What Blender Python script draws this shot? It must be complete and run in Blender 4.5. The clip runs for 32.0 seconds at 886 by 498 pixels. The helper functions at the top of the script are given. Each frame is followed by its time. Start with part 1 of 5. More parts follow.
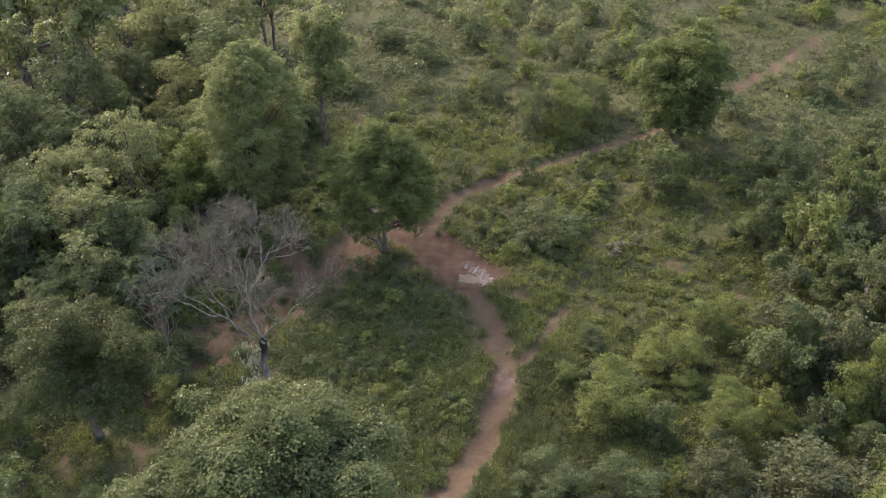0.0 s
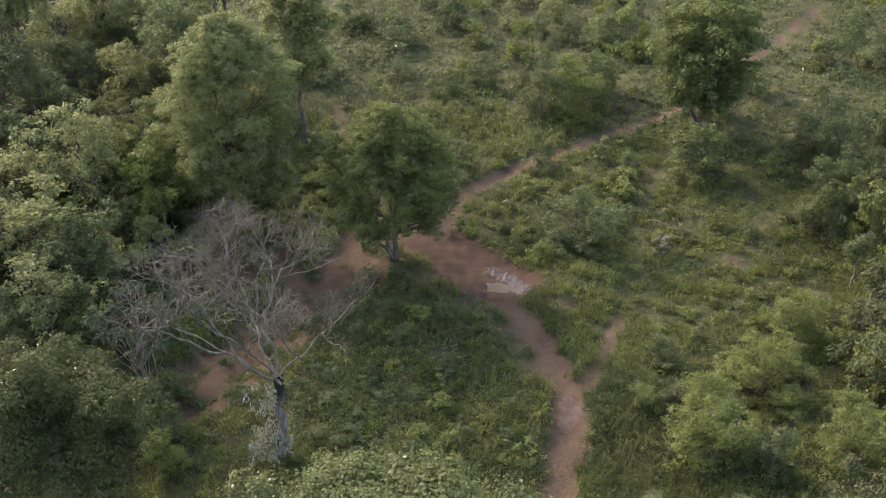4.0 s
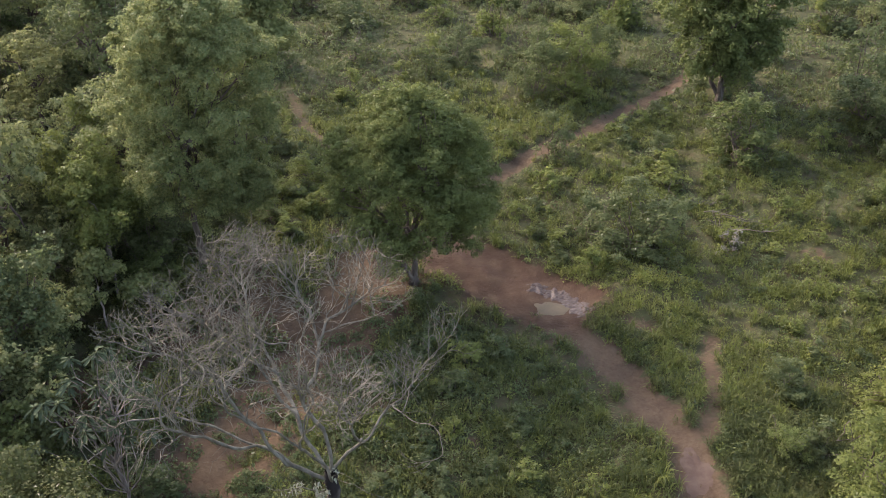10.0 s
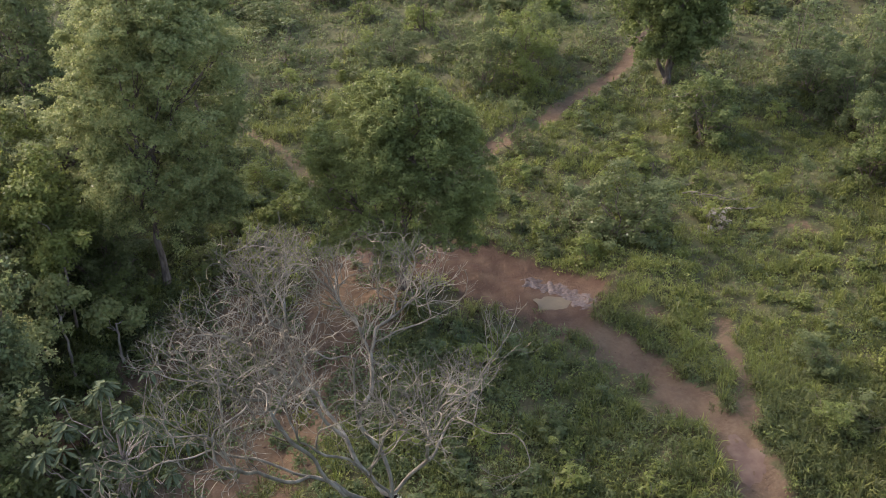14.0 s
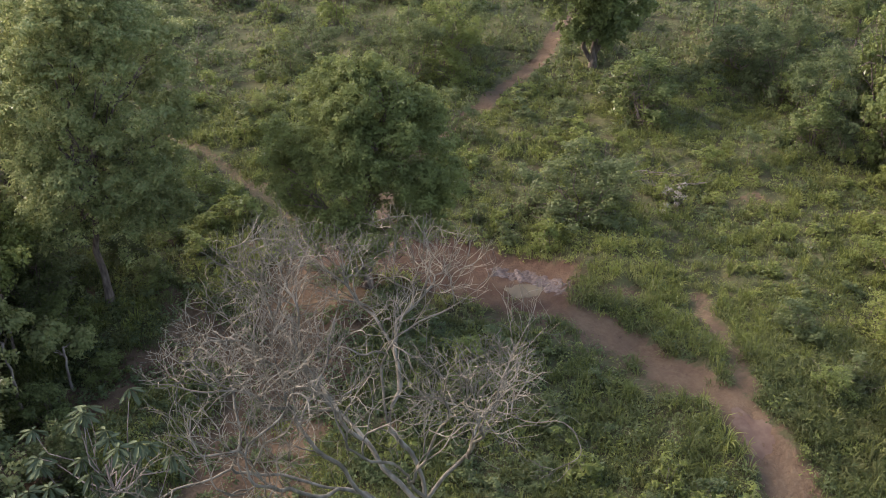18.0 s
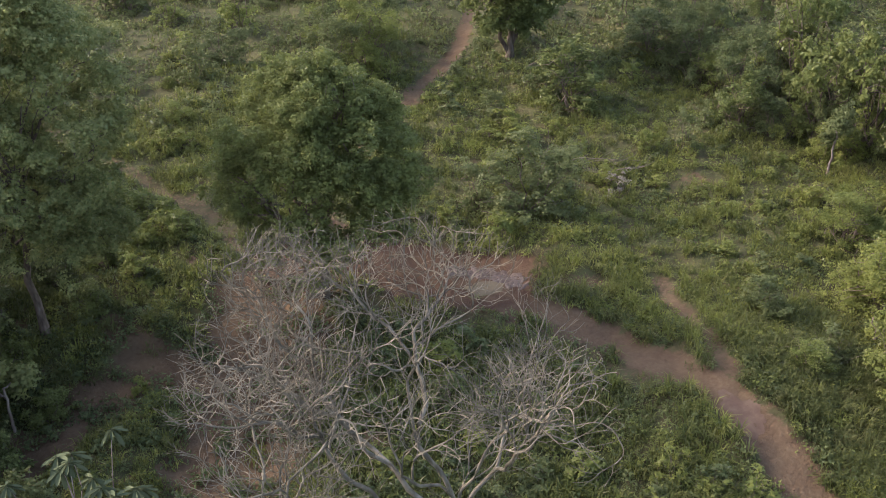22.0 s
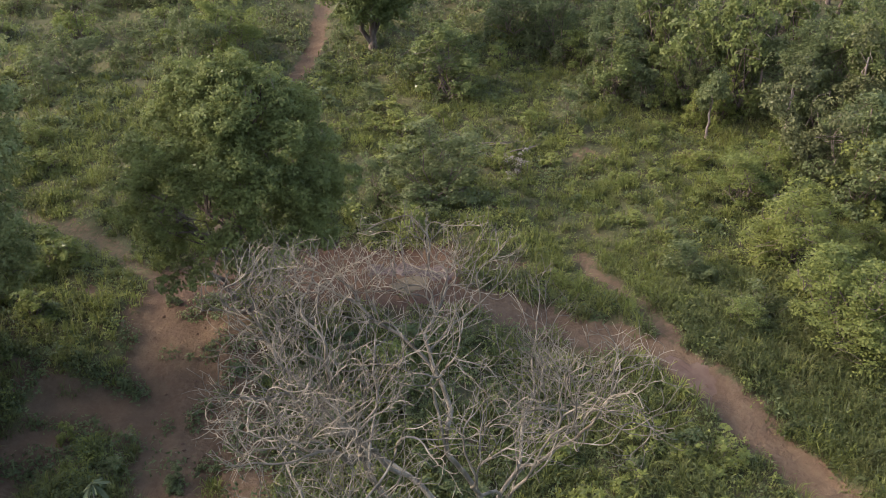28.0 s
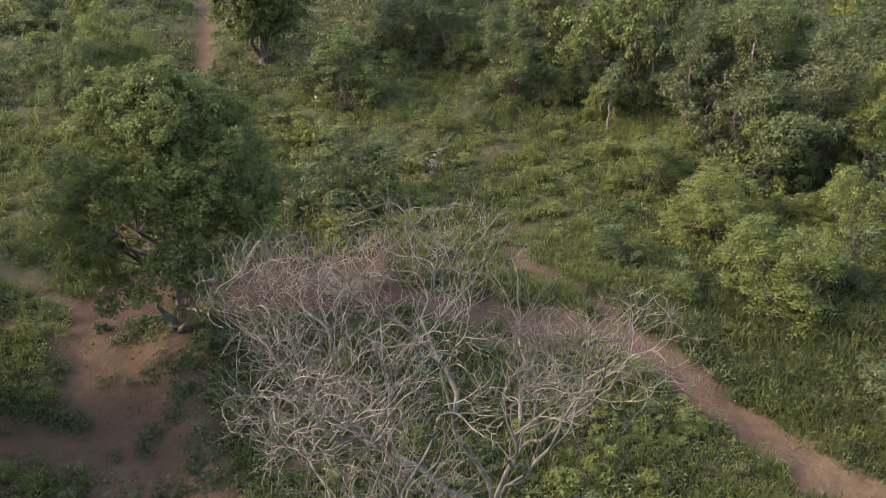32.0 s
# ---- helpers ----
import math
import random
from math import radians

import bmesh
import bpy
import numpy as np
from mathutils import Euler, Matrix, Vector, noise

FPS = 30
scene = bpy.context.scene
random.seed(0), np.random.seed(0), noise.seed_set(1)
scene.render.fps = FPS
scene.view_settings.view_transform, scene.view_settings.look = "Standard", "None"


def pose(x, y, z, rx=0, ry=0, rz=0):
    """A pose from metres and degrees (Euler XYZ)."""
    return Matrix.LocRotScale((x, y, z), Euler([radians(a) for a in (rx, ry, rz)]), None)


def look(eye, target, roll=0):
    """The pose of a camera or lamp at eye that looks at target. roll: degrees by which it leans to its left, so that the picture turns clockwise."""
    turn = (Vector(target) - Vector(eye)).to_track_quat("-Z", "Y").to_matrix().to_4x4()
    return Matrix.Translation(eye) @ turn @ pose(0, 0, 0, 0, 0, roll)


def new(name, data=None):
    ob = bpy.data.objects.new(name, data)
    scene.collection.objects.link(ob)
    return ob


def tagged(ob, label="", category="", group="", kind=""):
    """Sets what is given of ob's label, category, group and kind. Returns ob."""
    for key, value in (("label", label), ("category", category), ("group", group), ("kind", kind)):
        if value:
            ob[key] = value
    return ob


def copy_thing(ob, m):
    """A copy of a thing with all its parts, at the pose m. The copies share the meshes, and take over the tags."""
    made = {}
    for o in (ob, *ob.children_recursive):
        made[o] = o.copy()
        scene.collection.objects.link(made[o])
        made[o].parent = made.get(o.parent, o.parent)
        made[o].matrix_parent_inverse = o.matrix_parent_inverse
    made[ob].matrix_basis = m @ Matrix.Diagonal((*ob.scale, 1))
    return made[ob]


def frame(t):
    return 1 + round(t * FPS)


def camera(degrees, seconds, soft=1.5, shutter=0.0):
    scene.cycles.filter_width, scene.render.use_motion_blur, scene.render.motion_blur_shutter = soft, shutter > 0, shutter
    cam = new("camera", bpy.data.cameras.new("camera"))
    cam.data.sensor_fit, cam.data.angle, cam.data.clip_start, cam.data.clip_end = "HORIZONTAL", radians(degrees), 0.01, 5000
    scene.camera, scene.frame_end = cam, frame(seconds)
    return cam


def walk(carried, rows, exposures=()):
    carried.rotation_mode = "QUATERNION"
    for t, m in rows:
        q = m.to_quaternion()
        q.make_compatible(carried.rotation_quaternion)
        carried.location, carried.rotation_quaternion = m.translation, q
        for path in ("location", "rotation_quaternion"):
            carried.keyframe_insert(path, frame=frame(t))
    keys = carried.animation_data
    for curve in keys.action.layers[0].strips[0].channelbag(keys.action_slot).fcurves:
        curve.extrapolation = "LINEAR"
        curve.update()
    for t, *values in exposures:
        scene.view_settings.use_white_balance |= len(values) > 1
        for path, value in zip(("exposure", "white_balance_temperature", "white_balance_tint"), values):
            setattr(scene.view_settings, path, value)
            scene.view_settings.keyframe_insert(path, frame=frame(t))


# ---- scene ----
import collections
cam = camera(47.90, 32.0, soft=0.85)
PATH = [
    (0, (8.621, -40.504, 27.378), (6.405, -32.268, 22.156), 0),
    (1, (7.004, -39.272, 26.331), (5.005, -30.974, 21.121), 0),
    (2, (5.486, -37.886, 25.253), (3.696, -29.534, 20.052), 0),
    (3, (4.086, -36.458, 24.248), (2.490, -28.064, 19.053), 0),
    (4, (2.735, -34.961, 23.422), (1.260, -26.546, 18.223), 0),
    (5, (1.488, -33.374, 22.728), (0.115, -24.956, 17.506), 0),
    (6, (0.343, -31.831, 22.033), (-0.924, -23.415, 16.782), 0),
    (7, (-0.691, -30.438, 21.222), (-1.817, -22.015, 15.951), 0),
    (8, (-1.664, -29.210, 20.439), (-2.598, -20.763, 15.168), 0),
    (9, (-2.611, -28.220, 19.808), (-3.293, -19.738, 14.557), 0),
    (10, (-3.557, -27.514, 19.410), (-3.915, -19.009, 14.162), 0),
    (11, (-4.500, -27.007, 19.138), (-4.549, -18.503, 13.875), 0),
    (12, (-5.426, -26.582, 18.841), (-5.202, -18.085, 13.573), 0),
    (13, (-6.320, -26.149, 18.412), (-5.795, -17.638, 13.189), 0),
    (14, (-7.150, -25.716, 17.913), (-6.312, -17.187, 12.758), 0),
    (15, (-7.881, -25.312, 17.450), (-6.745, -16.785, 12.353), 0),
    (16, (-8.494, -24.959, 17.106), (-7.069, -16.456, 12.040), 0),
    (17, (-9.026, -24.627, 16.865), (-7.310, -16.176, 11.802), 0),
    (18, (-9.532, -24.272, 16.687), (-7.529, -15.891, 11.613), 0),
    (19, (-10.049, -23.867, 16.536), (-7.769, -15.562, 11.454), 0),
    (20, (-10.561, -23.431, 16.398), (-7.997, -15.211, 11.311), 0),
    (21, (-11.033, -22.995, 16.262), (-8.171, -14.876, 11.174), 0),
    (22, (-11.444, -22.587, 16.123), (-8.299, -14.570, 11.041), 0),
    (23, (-11.814, -22.208, 15.998), (-8.428, -14.280, 10.932), 0),
    (24, (-12.175, -21.854, 15.906), (-8.556, -14.025, 10.845), 0),
    (25, (-12.553, -21.520, 15.860), (-8.676, -13.829, 10.778), 0),
    (26, (-12.948, -21.204, 15.840), (-8.795, -13.681, 10.726), 0),
    (27, (-13.356, -20.903, 15.820), (-8.919, -13.559, 10.683), 0),
    (28, (-13.771, -20.617, 15.770), (-9.050, -13.452, 10.634), 0),
    (29, (-14.190, -20.342, 15.671), (-9.185, -13.351, 10.564), 0),
    (30, (-14.611, -20.075, 15.530), (-9.323, -13.261, 10.470), 0),
    (31, (-15.034, -19.815, 15.360), (-9.462, -13.190, 10.353), 0),
    (32, (-15.457, -19.558, 15.176), (-9.605, -13.136, 10.224), 0),
]
walk(cam, [(t, look(eye, target, roll)) for t, eye, target, roll in PATH], exposures=[(0, 2.14, 6500, 24), (13, 2.2, 6500, 24), (25, 2.11, 6500, 24), (32, 2.05, 6500, 24)])

# ---- light ----
SUN_AZ, SUN_EL = radians(-53), radians(34)
world = bpy.data.worlds.new("sky")
scene.world = world
world.use_nodes = True
wn = world.node_tree.nodes
sky = wn.new("ShaderNodeTexSky")
sky.sky_type, sky.sun_disc = "NISHITA", False
sky.sun_elevation, sky.sun_rotation = SUN_EL, SUN_AZ
sky.air_density, sky.dust_density = 1.2, 3.0
wn["Background"].inputs["Strength"].default_value = 0.15
world.node_tree.links.new(sky.outputs[0], wn["Background"].inputs["Color"])
sun_to = Vector((math.sin(SUN_AZ) * math.cos(SUN_EL), math.cos(SUN_AZ) * math.cos(SUN_EL), math.sin(SUN_EL)))
sun = new("sun", bpy.data.lights.new("sun", "SUN"))
sun.data.energy, sun.data.angle, sun.data.color = 1.05, radians(10), (1.0, 0.93, 0.82)
sun.matrix_world = look(sun_to * 100, (0, 0, 0))


# ---- materials ----
def mix_col(nt, fac, a, b):
    n = nt.nodes.new("ShaderNodeMix")
    n.data_type = "RGBA"
    for sock, v in ((n.inputs[0], fac), (n.inputs[6], a), (n.inputs[7], b)):
        if hasattr(v, "is_output"):
            nt.links.new(v, sock)
        else:
            sock.default_value = v if not isinstance(v, tuple) else (*v[:3], 1)
    return n.outputs[2]


def math_node(nt, op, a, b=None):
    n = nt.nodes.new("ShaderNodeMath")
    n.operation = op
    for sock, v in zip(n.inputs, (a, b)):
        if v is None:
            continue
        if hasattr(v, "is_output"):
            nt.links.new(v, sock)
        else:
            sock.default_value = v
    return n.outputs[0]


def noise_tex(nt, scale, detail=4, rough=0.6, coord="Object"):
    tc = nt.nodes.new("ShaderNodeTexCoord")
    n = nt.nodes.new("ShaderNodeTexNoise")
    n.inputs["Scale"].default_value, n.inputs["Detail"].default_value, n.inputs["Roughness"].default_value = scale, detail, rough
    nt.links.new(tc.outputs[coord], n.inputs["Vector"])
    return n.outputs[0]


def ramp(nt, fac, lo, hi):
    n = nt.nodes.new("ShaderNodeMapRange")
    n.inputs[1].default_value, n.inputs[2].default_value = lo, hi
    nt.links.new(fac, n.inputs[0])
    return n.outputs[0]


def base_mat(name, rough=0.8, spec=0.3):
    m = bpy.data.materials.new(name)
    m.use_nodes = True
    b = m.node_tree.nodes["Principled BSDF"]
    b.inputs["Roughness"].default_value = rough
    b.inputs["Specular IOR Level"].default_value = spec
    return m, m.node_tree, b


def add_bump(nt, b, height, strength, dist):
    n = nt.nodes.new("ShaderNodeBump")
    n.inputs["Strength"].default_value, n.inputs["Distance"].default_value = strength, dist
    nt.links.new(height, n.inputs["Height"])
    nt.links.new(n.outputs[0], b.inputs["Normal"])


def leaf_mat(name, dark, light, tint, rough=0.5, trans=0.3, spec=0.4):
    """Leaves: each leaf has its own shade between dark and light, each plant leans towards tint, and light shines through."""
    m, nt, b = base_mat(name, rough, spec)
    dark, light, tint = [(c[0] * 1.05, c[1], c[2] * 1.27) for c in (dark, light, tint)]
    geo, info = nt.nodes.new("ShaderNodeNewGeometry"), nt.nodes.new("ShaderNodeObjectInfo")
    c = mix_col(nt, geo.outputs["Random Per Island"], dark, light)
    f = math_node(nt, "MULTIPLY", info.outputs["Random"], 0.6)
    c = mix_col(nt, f, c, tint)
    patch = ramp(nt, noise_tex(nt, 1.1, 3), 0.35, 0.7)
    c = mix_col(nt, math_node(nt, "MULTIPLY", patch, 0.35), c, tint)
    nt.links.new(c, b.inputs["Base Color"])
    gloss = math_node(nt, "FRACT", math_node(nt, "MULTIPLY", geo.outputs["Random Per Island"], 7.3))
    shine = ramp(nt, gloss, 0.86, 1.0)
    nt.links.new(math_node(nt, "SUBTRACT", rough, math_node(nt, "MULTIPLY", shine, 0.28)), b.inputs["Roughness"])
    nt.links.new(math_node(nt, "ADD", spec * 0.6, math_node(nt, "MULTIPLY", shine, 0.35)), b.inputs["Specular IOR Level"])
    t = nt.nodes.new("ShaderNodeBsdfTranslucent")
    nt.links.new(c, t.inputs["Color"])
    mx = nt.nodes.new("ShaderNodeMixShader")
    mx.inputs[0].default_value = trans
    out = nt.nodes["Material Output"]
    nt.links.new(b.outputs[0], mx.inputs[1])
    nt.links.new(t.outputs[0], mx.inputs[2])
    nt.links.new(mx.outputs[0], out.inputs["Surface"])
    return m


def bark_mat(name, dark, light, scale=9, streak=0.25):
    m, nt, b = base_mat(name, 0.9, 0.15)
    tc, mp = nt.nodes.new("ShaderNodeTexCoord"), nt.nodes.new("ShaderNodeMapping")
    mp.inputs["Scale"].default_value = (1, 1, streak)
    n = nt.nodes.new("ShaderNodeTexNoise")
    n.inputs["Scale"].default_value, n.inputs["Detail"].default_value = scale, 6
    nt.links.new(tc.outputs["Object"], mp.inputs[0])
    nt.links.new(mp.outputs[0], n.inputs["Vector"])
    c = mix_col(nt, ramp(nt, n.outputs[0], 0.35, 0.65), dark, light)
    stain = ramp(nt, noise_tex(nt, 1.3, 3), 0.45, 0.7)
    c = mix_col(nt, math_node(nt, "MULTIPLY", stain, 0.5), c, tuple(v * 0.6 for v in dark))
    nt.links.new(c, b.inputs["Base Color"])
    add_bump(nt, b, n.outputs[0], 0.6, 0.03)
    return m


LEAF_MANGO = leaf_mat("broad_dark_leaf", (0.058, 0.083, 0.022), (0.144, 0.182, 0.047), (0.14, 0.169, 0.038), 0.6, 0.5, 0.22)
LEAF_TALL = leaf_mat("olive_tree_leaf", (0.116, 0.151, 0.044), (0.226, 0.256, 0.076), (0.226, 0.246, 0.066), 0.62, 0.48, 0.22)
LEAF_SHRUB = leaf_mat("shrub_leaf", (0.054, 0.080, 0.025), (0.119, 0.152, 0.049), (0.115, 0.140, 0.040), 0.62, 0.46, 0.2)
LEAF_BRIGHT = leaf_mat("fresh_green_leaf", (0.08, 0.114, 0.0235), (0.17, 0.204, 0.047), (0.166, 0.19, 0.037), 0.62, 0.48, 0.2)
LEAF_GREY = leaf_mat("grey_green_leaf", (0.058, 0.073, 0.025), (0.098, 0.112, 0.038), (0.095, 0.106, 0.033), 0.75, 0.34, 0.15)
LEAF_WOOD = leaf_mat("woodland_leaf", (0.112, 0.142, 0.046), (0.222, 0.252, 0.082), (0.206, 0.225, 0.064), 0.62, 0.5, 0.2)
# darkened version of the broad leaf: shade is put into its colour
LEAF_SHADED = leaf_mat("shaded_green_leaf", (0.04, 0.056, 0.016), (0.094, 0.116, 0.032), (0.082, 0.098, 0.026), 0.62, 0.45, 0.2)
LEAF_WHORL = leaf_mat("downy_large_leaf", (0.047, 0.069, 0.029), (0.088, 0.114, 0.049), (0.083, 0.104, 0.042), 0.85, 0.25, 0.12)
LEAF_PALE = leaf_mat("pale_glossy_leaf", (0.12, 0.14, 0.07), (0.3, 0.32, 0.2), (0.2, 0.22, 0.12), 0.4, 0.3, 0.5)
LEAF_DRY = leaf_mat("dry_pale_leaf", (0.156, 0.146, 0.088), (0.260, 0.244, 0.156), (0.218, 0.213, 0.125), 0.8, 0.2, 0.2)


def grass_mat():
    """Blades: each tuft has its own tone from deep green to yellow-green, with straw-coloured drifts."""
    m = leaf_mat("grass_blade", (0.046, 0.067, 0.015), (0.085, 0.105, 0.024), (0.098, 0.113, 0.032), 0.65, 0.45, 0.18)
    nt = m.node_tree
    b = nt.nodes["Principled BSDF"]
    old = b.inputs["Base Color"].links[0].from_socket
    at = nt.nodes.new("ShaderNodeAttribute")
    at.attribute_name = "tone"
    c = mix_col(nt, at.outputs["Fac"], old, (0.158, 0.179, 0.041))
    straw = ramp(nt, noise_tex(nt, 0.7, 4), 0.52, 0.72)
    c = mix_col(nt, math_node(nt, "MULTIPLY", straw, 0.4), c, (0.173, 0.166, 0.066))
    for link in list(old.links):
        if link.to_node.type in ("BSDF_PRINCIPLED", "BSDF_TRANSLUCENT"):
            nt.links.new(c, link.to_socket)
    return m


GRASS = grass_mat()
BARK = bark_mat("grey_brown_bark", (0.06, 0.045, 0.035), (0.16, 0.13, 0.10))
BARK_PALE = bark_mat("pale_smooth_bark", (0.12, 0.095, 0.075), (0.26, 0.22, 0.18))
DEADWOOD = bark_mat("bleached_dead_wood", (0.082, 0.073, 0.051), (0.190, 0.171, 0.124), 6)


def ground_mat():
    m, nt, b = base_mat("grassy_red_earth", 0.95, 0.08)
    at = nt.nodes.new("ShaderNodeAttribute")
    at.attribute_name = "bare"
    wet = nt.nodes.new("ShaderNodeAttribute")
    wet.attribute_name = "wet"
    fine, mid, big = noise_tex(nt, 9, 6), noise_tex(nt, 1.6, 5), noise_tex(nt, 0.22, 3)
    turf = mix_col(nt, ramp(nt, mid, 0.35, 0.65), (0.032, 0.037, 0.016), (0.068, 0.072, 0.030))
    turf = mix_col(nt, ramp(nt, fine, 0.5, 0.75), turf, (0.072, 0.048, 0.028))
    turf = mix_col(nt, math_node(nt, "MULTIPLY", ramp(nt, big, 0.45, 0.65), 0.5), turf, (0.084, 0.084, 0.034))
    soil = mix_col(nt, ramp(nt, mid, 0.3, 0.7), (0.070, 0.0465, 0.0263), (0.102, 0.071, 0.0405))
    soil = mix_col(nt, math_node(nt, "MULTIPLY", ramp(nt, fine, 0.45, 0.7), 0.6), soil, (0.118, 0.087, 0.054))
    edge = math_node(nt, "ADD", at.outputs["Fac"], math_node(nt, "MULTIPLY", math_node(nt, "SUBTRACT", fine, 0.5), 0.9))
    c = mix_col(nt, ramp(nt, edge, 0.35, 0.6), turf, soil)
    # the wet mask also puts the gully's shade into the soil colour
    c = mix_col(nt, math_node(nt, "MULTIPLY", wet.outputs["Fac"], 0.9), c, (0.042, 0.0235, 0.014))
    nt.links.new(c, b.inputs["Base Color"])
    r = math_node(nt, "SUBTRACT", 0.95, math_node(nt, "MULTIPLY", wet.outputs["Fac"], 0.12))
    nt.links.new(r, b.inputs["Roughness"])
    tread = noise_tex(nt, 3.6, 3)
    add_bump(nt, b, math_node(nt, "ADD", math_node(nt, "ADD", fine, mid), tread), 0.6, 0.09)
    return m


GROUND = ground_mat()


# ---- mesh helpers ----
def mesh_np(name, V, F, mat, smooth=False):
    V, F = np.asarray(V, np.float32), np.asarray(F, np.int32)
    me = bpy.data.meshes.new(name)
    me.vertices.add(len(V))
    me.vertices.foreach_set("co", V.ravel())
    k = F.shape[1]
    me.loops.add(F.size)
    me.loops.foreach_set("vertex_index", F.ravel())
    me.polygons.add(len(F))
    me.polygons.foreach_set("loop_start", np.arange(0, F.size, k, dtype=np.int32))
    if smooth:
        me.polygons.foreach_set("use_smooth", np.ones(len(F), bool))
    me.materials.append(mat)
    me.update(calc_edges=True)
    return me


def part(name, me, parent, label=""):
    ob = new(name, me)
    ob.parent = parent
    return tagged(ob, label)


def tubes(paths, sides=6):
    """Tapered round rods: each path is (points, radii)."""
    V, F, base = [], [], 0
    ang = np.linspace(0, 2 * math.pi, sides, endpoint=False)
    for P, R in paths:
        P, R = np.asarray(P, float), np.asarray(R, float)
        T = np.gradient(P, axis=0)
        T /= np.linalg.norm(T, axis=1)[:, None] + 1e-9
        ref = np.where(np.abs(T[:, 2:3]) > 0.9, [[1.0, 0, 0]], [[0, 0, 1.0]])
        A = np.cross(T, ref)
        A /= np.linalg.norm(A, axis=1)[:, None] + 1e-9
        B = np.cross(T, A)
        ring = P[:, None] + R[:, None, None] * (np.cos(ang)[None, :, None] * A[:, None] + np.sin(ang)[None, :, None] * B[:, None])
        V.append(ring.reshape(-1, 3))
        n = len(P)
        i, j = np.meshgrid(np.arange(n - 1), np.arange(sides), indexing="ij")
        a, b = base + i * sides + j, base + i * sides + (j + 1) % sides
        F.append(np.stack([a, b, b + sides, a + sides], -1).reshape(-1, 4))
        base += n * sides
    return np.concatenate(V), np.concatenate(F)


def leaves(C, N, size, rng, wide=0.62, droop=0.25, fold=True):
    """One pointed leaf, folded along its midrib where fold is set, at each centre C, roughly facing N."""
    n = len(C)
    N = N + rng.normal(0, 0.6, (n, 3))
    N /= np.linalg.norm(N, axis=1)[:, None] + 1e-9
    D = rng.normal(0, 1, (n, 3)) + [0, 0, -droop]
    D -= (D * N).sum(1)[:, None] * N
    D /= np.linalg.norm(D, axis=1)[:, None] + 1e-9
    S = np.cross(N, D)
    L = (size * rng.uniform(0.6, 1.35, n))[:, None]
    if not fold:
        V = np.stack([C + S * L * wide * 0.5, C - S * L * wide * 0.5, C + D * L], 1).reshape(-1, 3)
        return V, np.arange(3 * n).reshape(n, 3)
    mid = C + D * L * 0.45 + N * L * 0.1
    V = np.stack([C, mid + S * L * wide * 0.5, C + D * L, mid - S * L * wide * 0.5], 1).reshape(-1, 3)
    return V, np.arange(4 * n).reshape(n, 4)


def crown_points(lobes, count, rng, per=26, spread=0.28, shell=0.55):
    """Domed clumps of leaves over lobes (x, y, z, rx, ry, rz): most near the outside, uneven, with gaps between."""
    lobes = np.asarray(lobes, float)
    w = (lobes[:, 3] * lobes[:, 4] + lobes[:, 4] * lobes[:, 5] + lobes[:, 3] * lobes[:, 5])
    per = int(per * 1.9)
    k = max(1, count // per)
    pick = rng.choice(len(lobes), k, p=w / w.sum())
    d = rng.normal(0, 1, (k, 3))
    d /= np.linalg.norm(d, axis=1)[:, None]
    d[:, 2] = np.where(d[:, 2] < -0.6, -d[:, 2] * 0.5, d[:, 2])
    r = shell + (1 - shell) * rng.uniform(0, 1, k) ** 0.6
    r *= rng.uniform(0.82, 1.16, k)
    C = lobes[pick, :3] + d * lobes[pick, 3:6] * r[:, None]
    rc = spread * rng.uniform(0.75, 1.75, k)
    e = rng.normal(0, 1, (k, per, 3)) + [0, 0, 0.75] + 0.6 * d[:, None]
    e /= np.linalg.norm(e, axis=2)[..., None]
    P = C[:, None] + e * (rc[:, None] * rng.uniform(0.45, 1.05, (k, per)))[..., None] * [1, 1, 0.7]
    N = e * 0.7 + 0.4 * d[:, None] + [0, 0, 0.4]
    return P.reshape(-1, 3), N.reshape(-1, 3)


def bend(a, b, rng, n=6, wob=0.08):
    a, b = np.asarray(a, float), np.asarray(b, float)
    t = np.linspace(0, 1, n)[:, None]
    s = np.linalg.norm(b - a)
    w = rng.normal(0, wob * s, (n, 3)) * np.sin(t * math.pi)
    return a + (b - a) * t + w


# ---- terrain ----
SOUTH_PATH = [(-0.8, -75), (-0.2, -48), (-0.2, -32), (0.45, -24), (1.15, -18), (1.7, -15), (2.22, -12), (2.45, -10.3), (2.5, -8.4), (2.4, -7.0), (1.55, -4.5), (0.95, -3.1), (0.05, -1.8), (-1.05, -0.65)]
FORK_PATH = [(4.0, -1.2), (3.75, -2.4), (3.45, -4.6), (2.9, -6.4)]
TRAIL = [(4.2, 0.2), (4.3, 1.5), (4.7, 3.3), (4.9, 7.0), (5.7, 12.0), (6.8, 18)]
WALLOW = [(-5.6, 3.6), (-3.6, 2.6), (-1.9, 1.5), (-0.8, 0.8)]
NORTH_PATH = [(-4.0, 3.5), (-4.3, 6.5), (-4.0, 8.6), (-2.8, 10.2), (-1.3, 12.1), (1.4, 14.5), (3.6, 17.3), (6.2, 20.6), (8.5, 24.5), (11.0, 28.5), (13.0, 32.0), (15.0, 36.2), (19, 44)]
LEFT_BANK = [(-5.2, 3.7), (-6.9, 3.6), (-8.0, 1.7), (-8.8, -0.9), (-9.7, -2.9), (-10.5, -5.2), (-11.5, -7.8), (-12.5, -12)]
LEFT_PATH = [(-7.0, 4.2), (-7.5, 5.8), (-7.8, 7.5), (-8.9, 9.8), (-9.7, 11.8), (-11.4, 14.0), (-13, 18)]
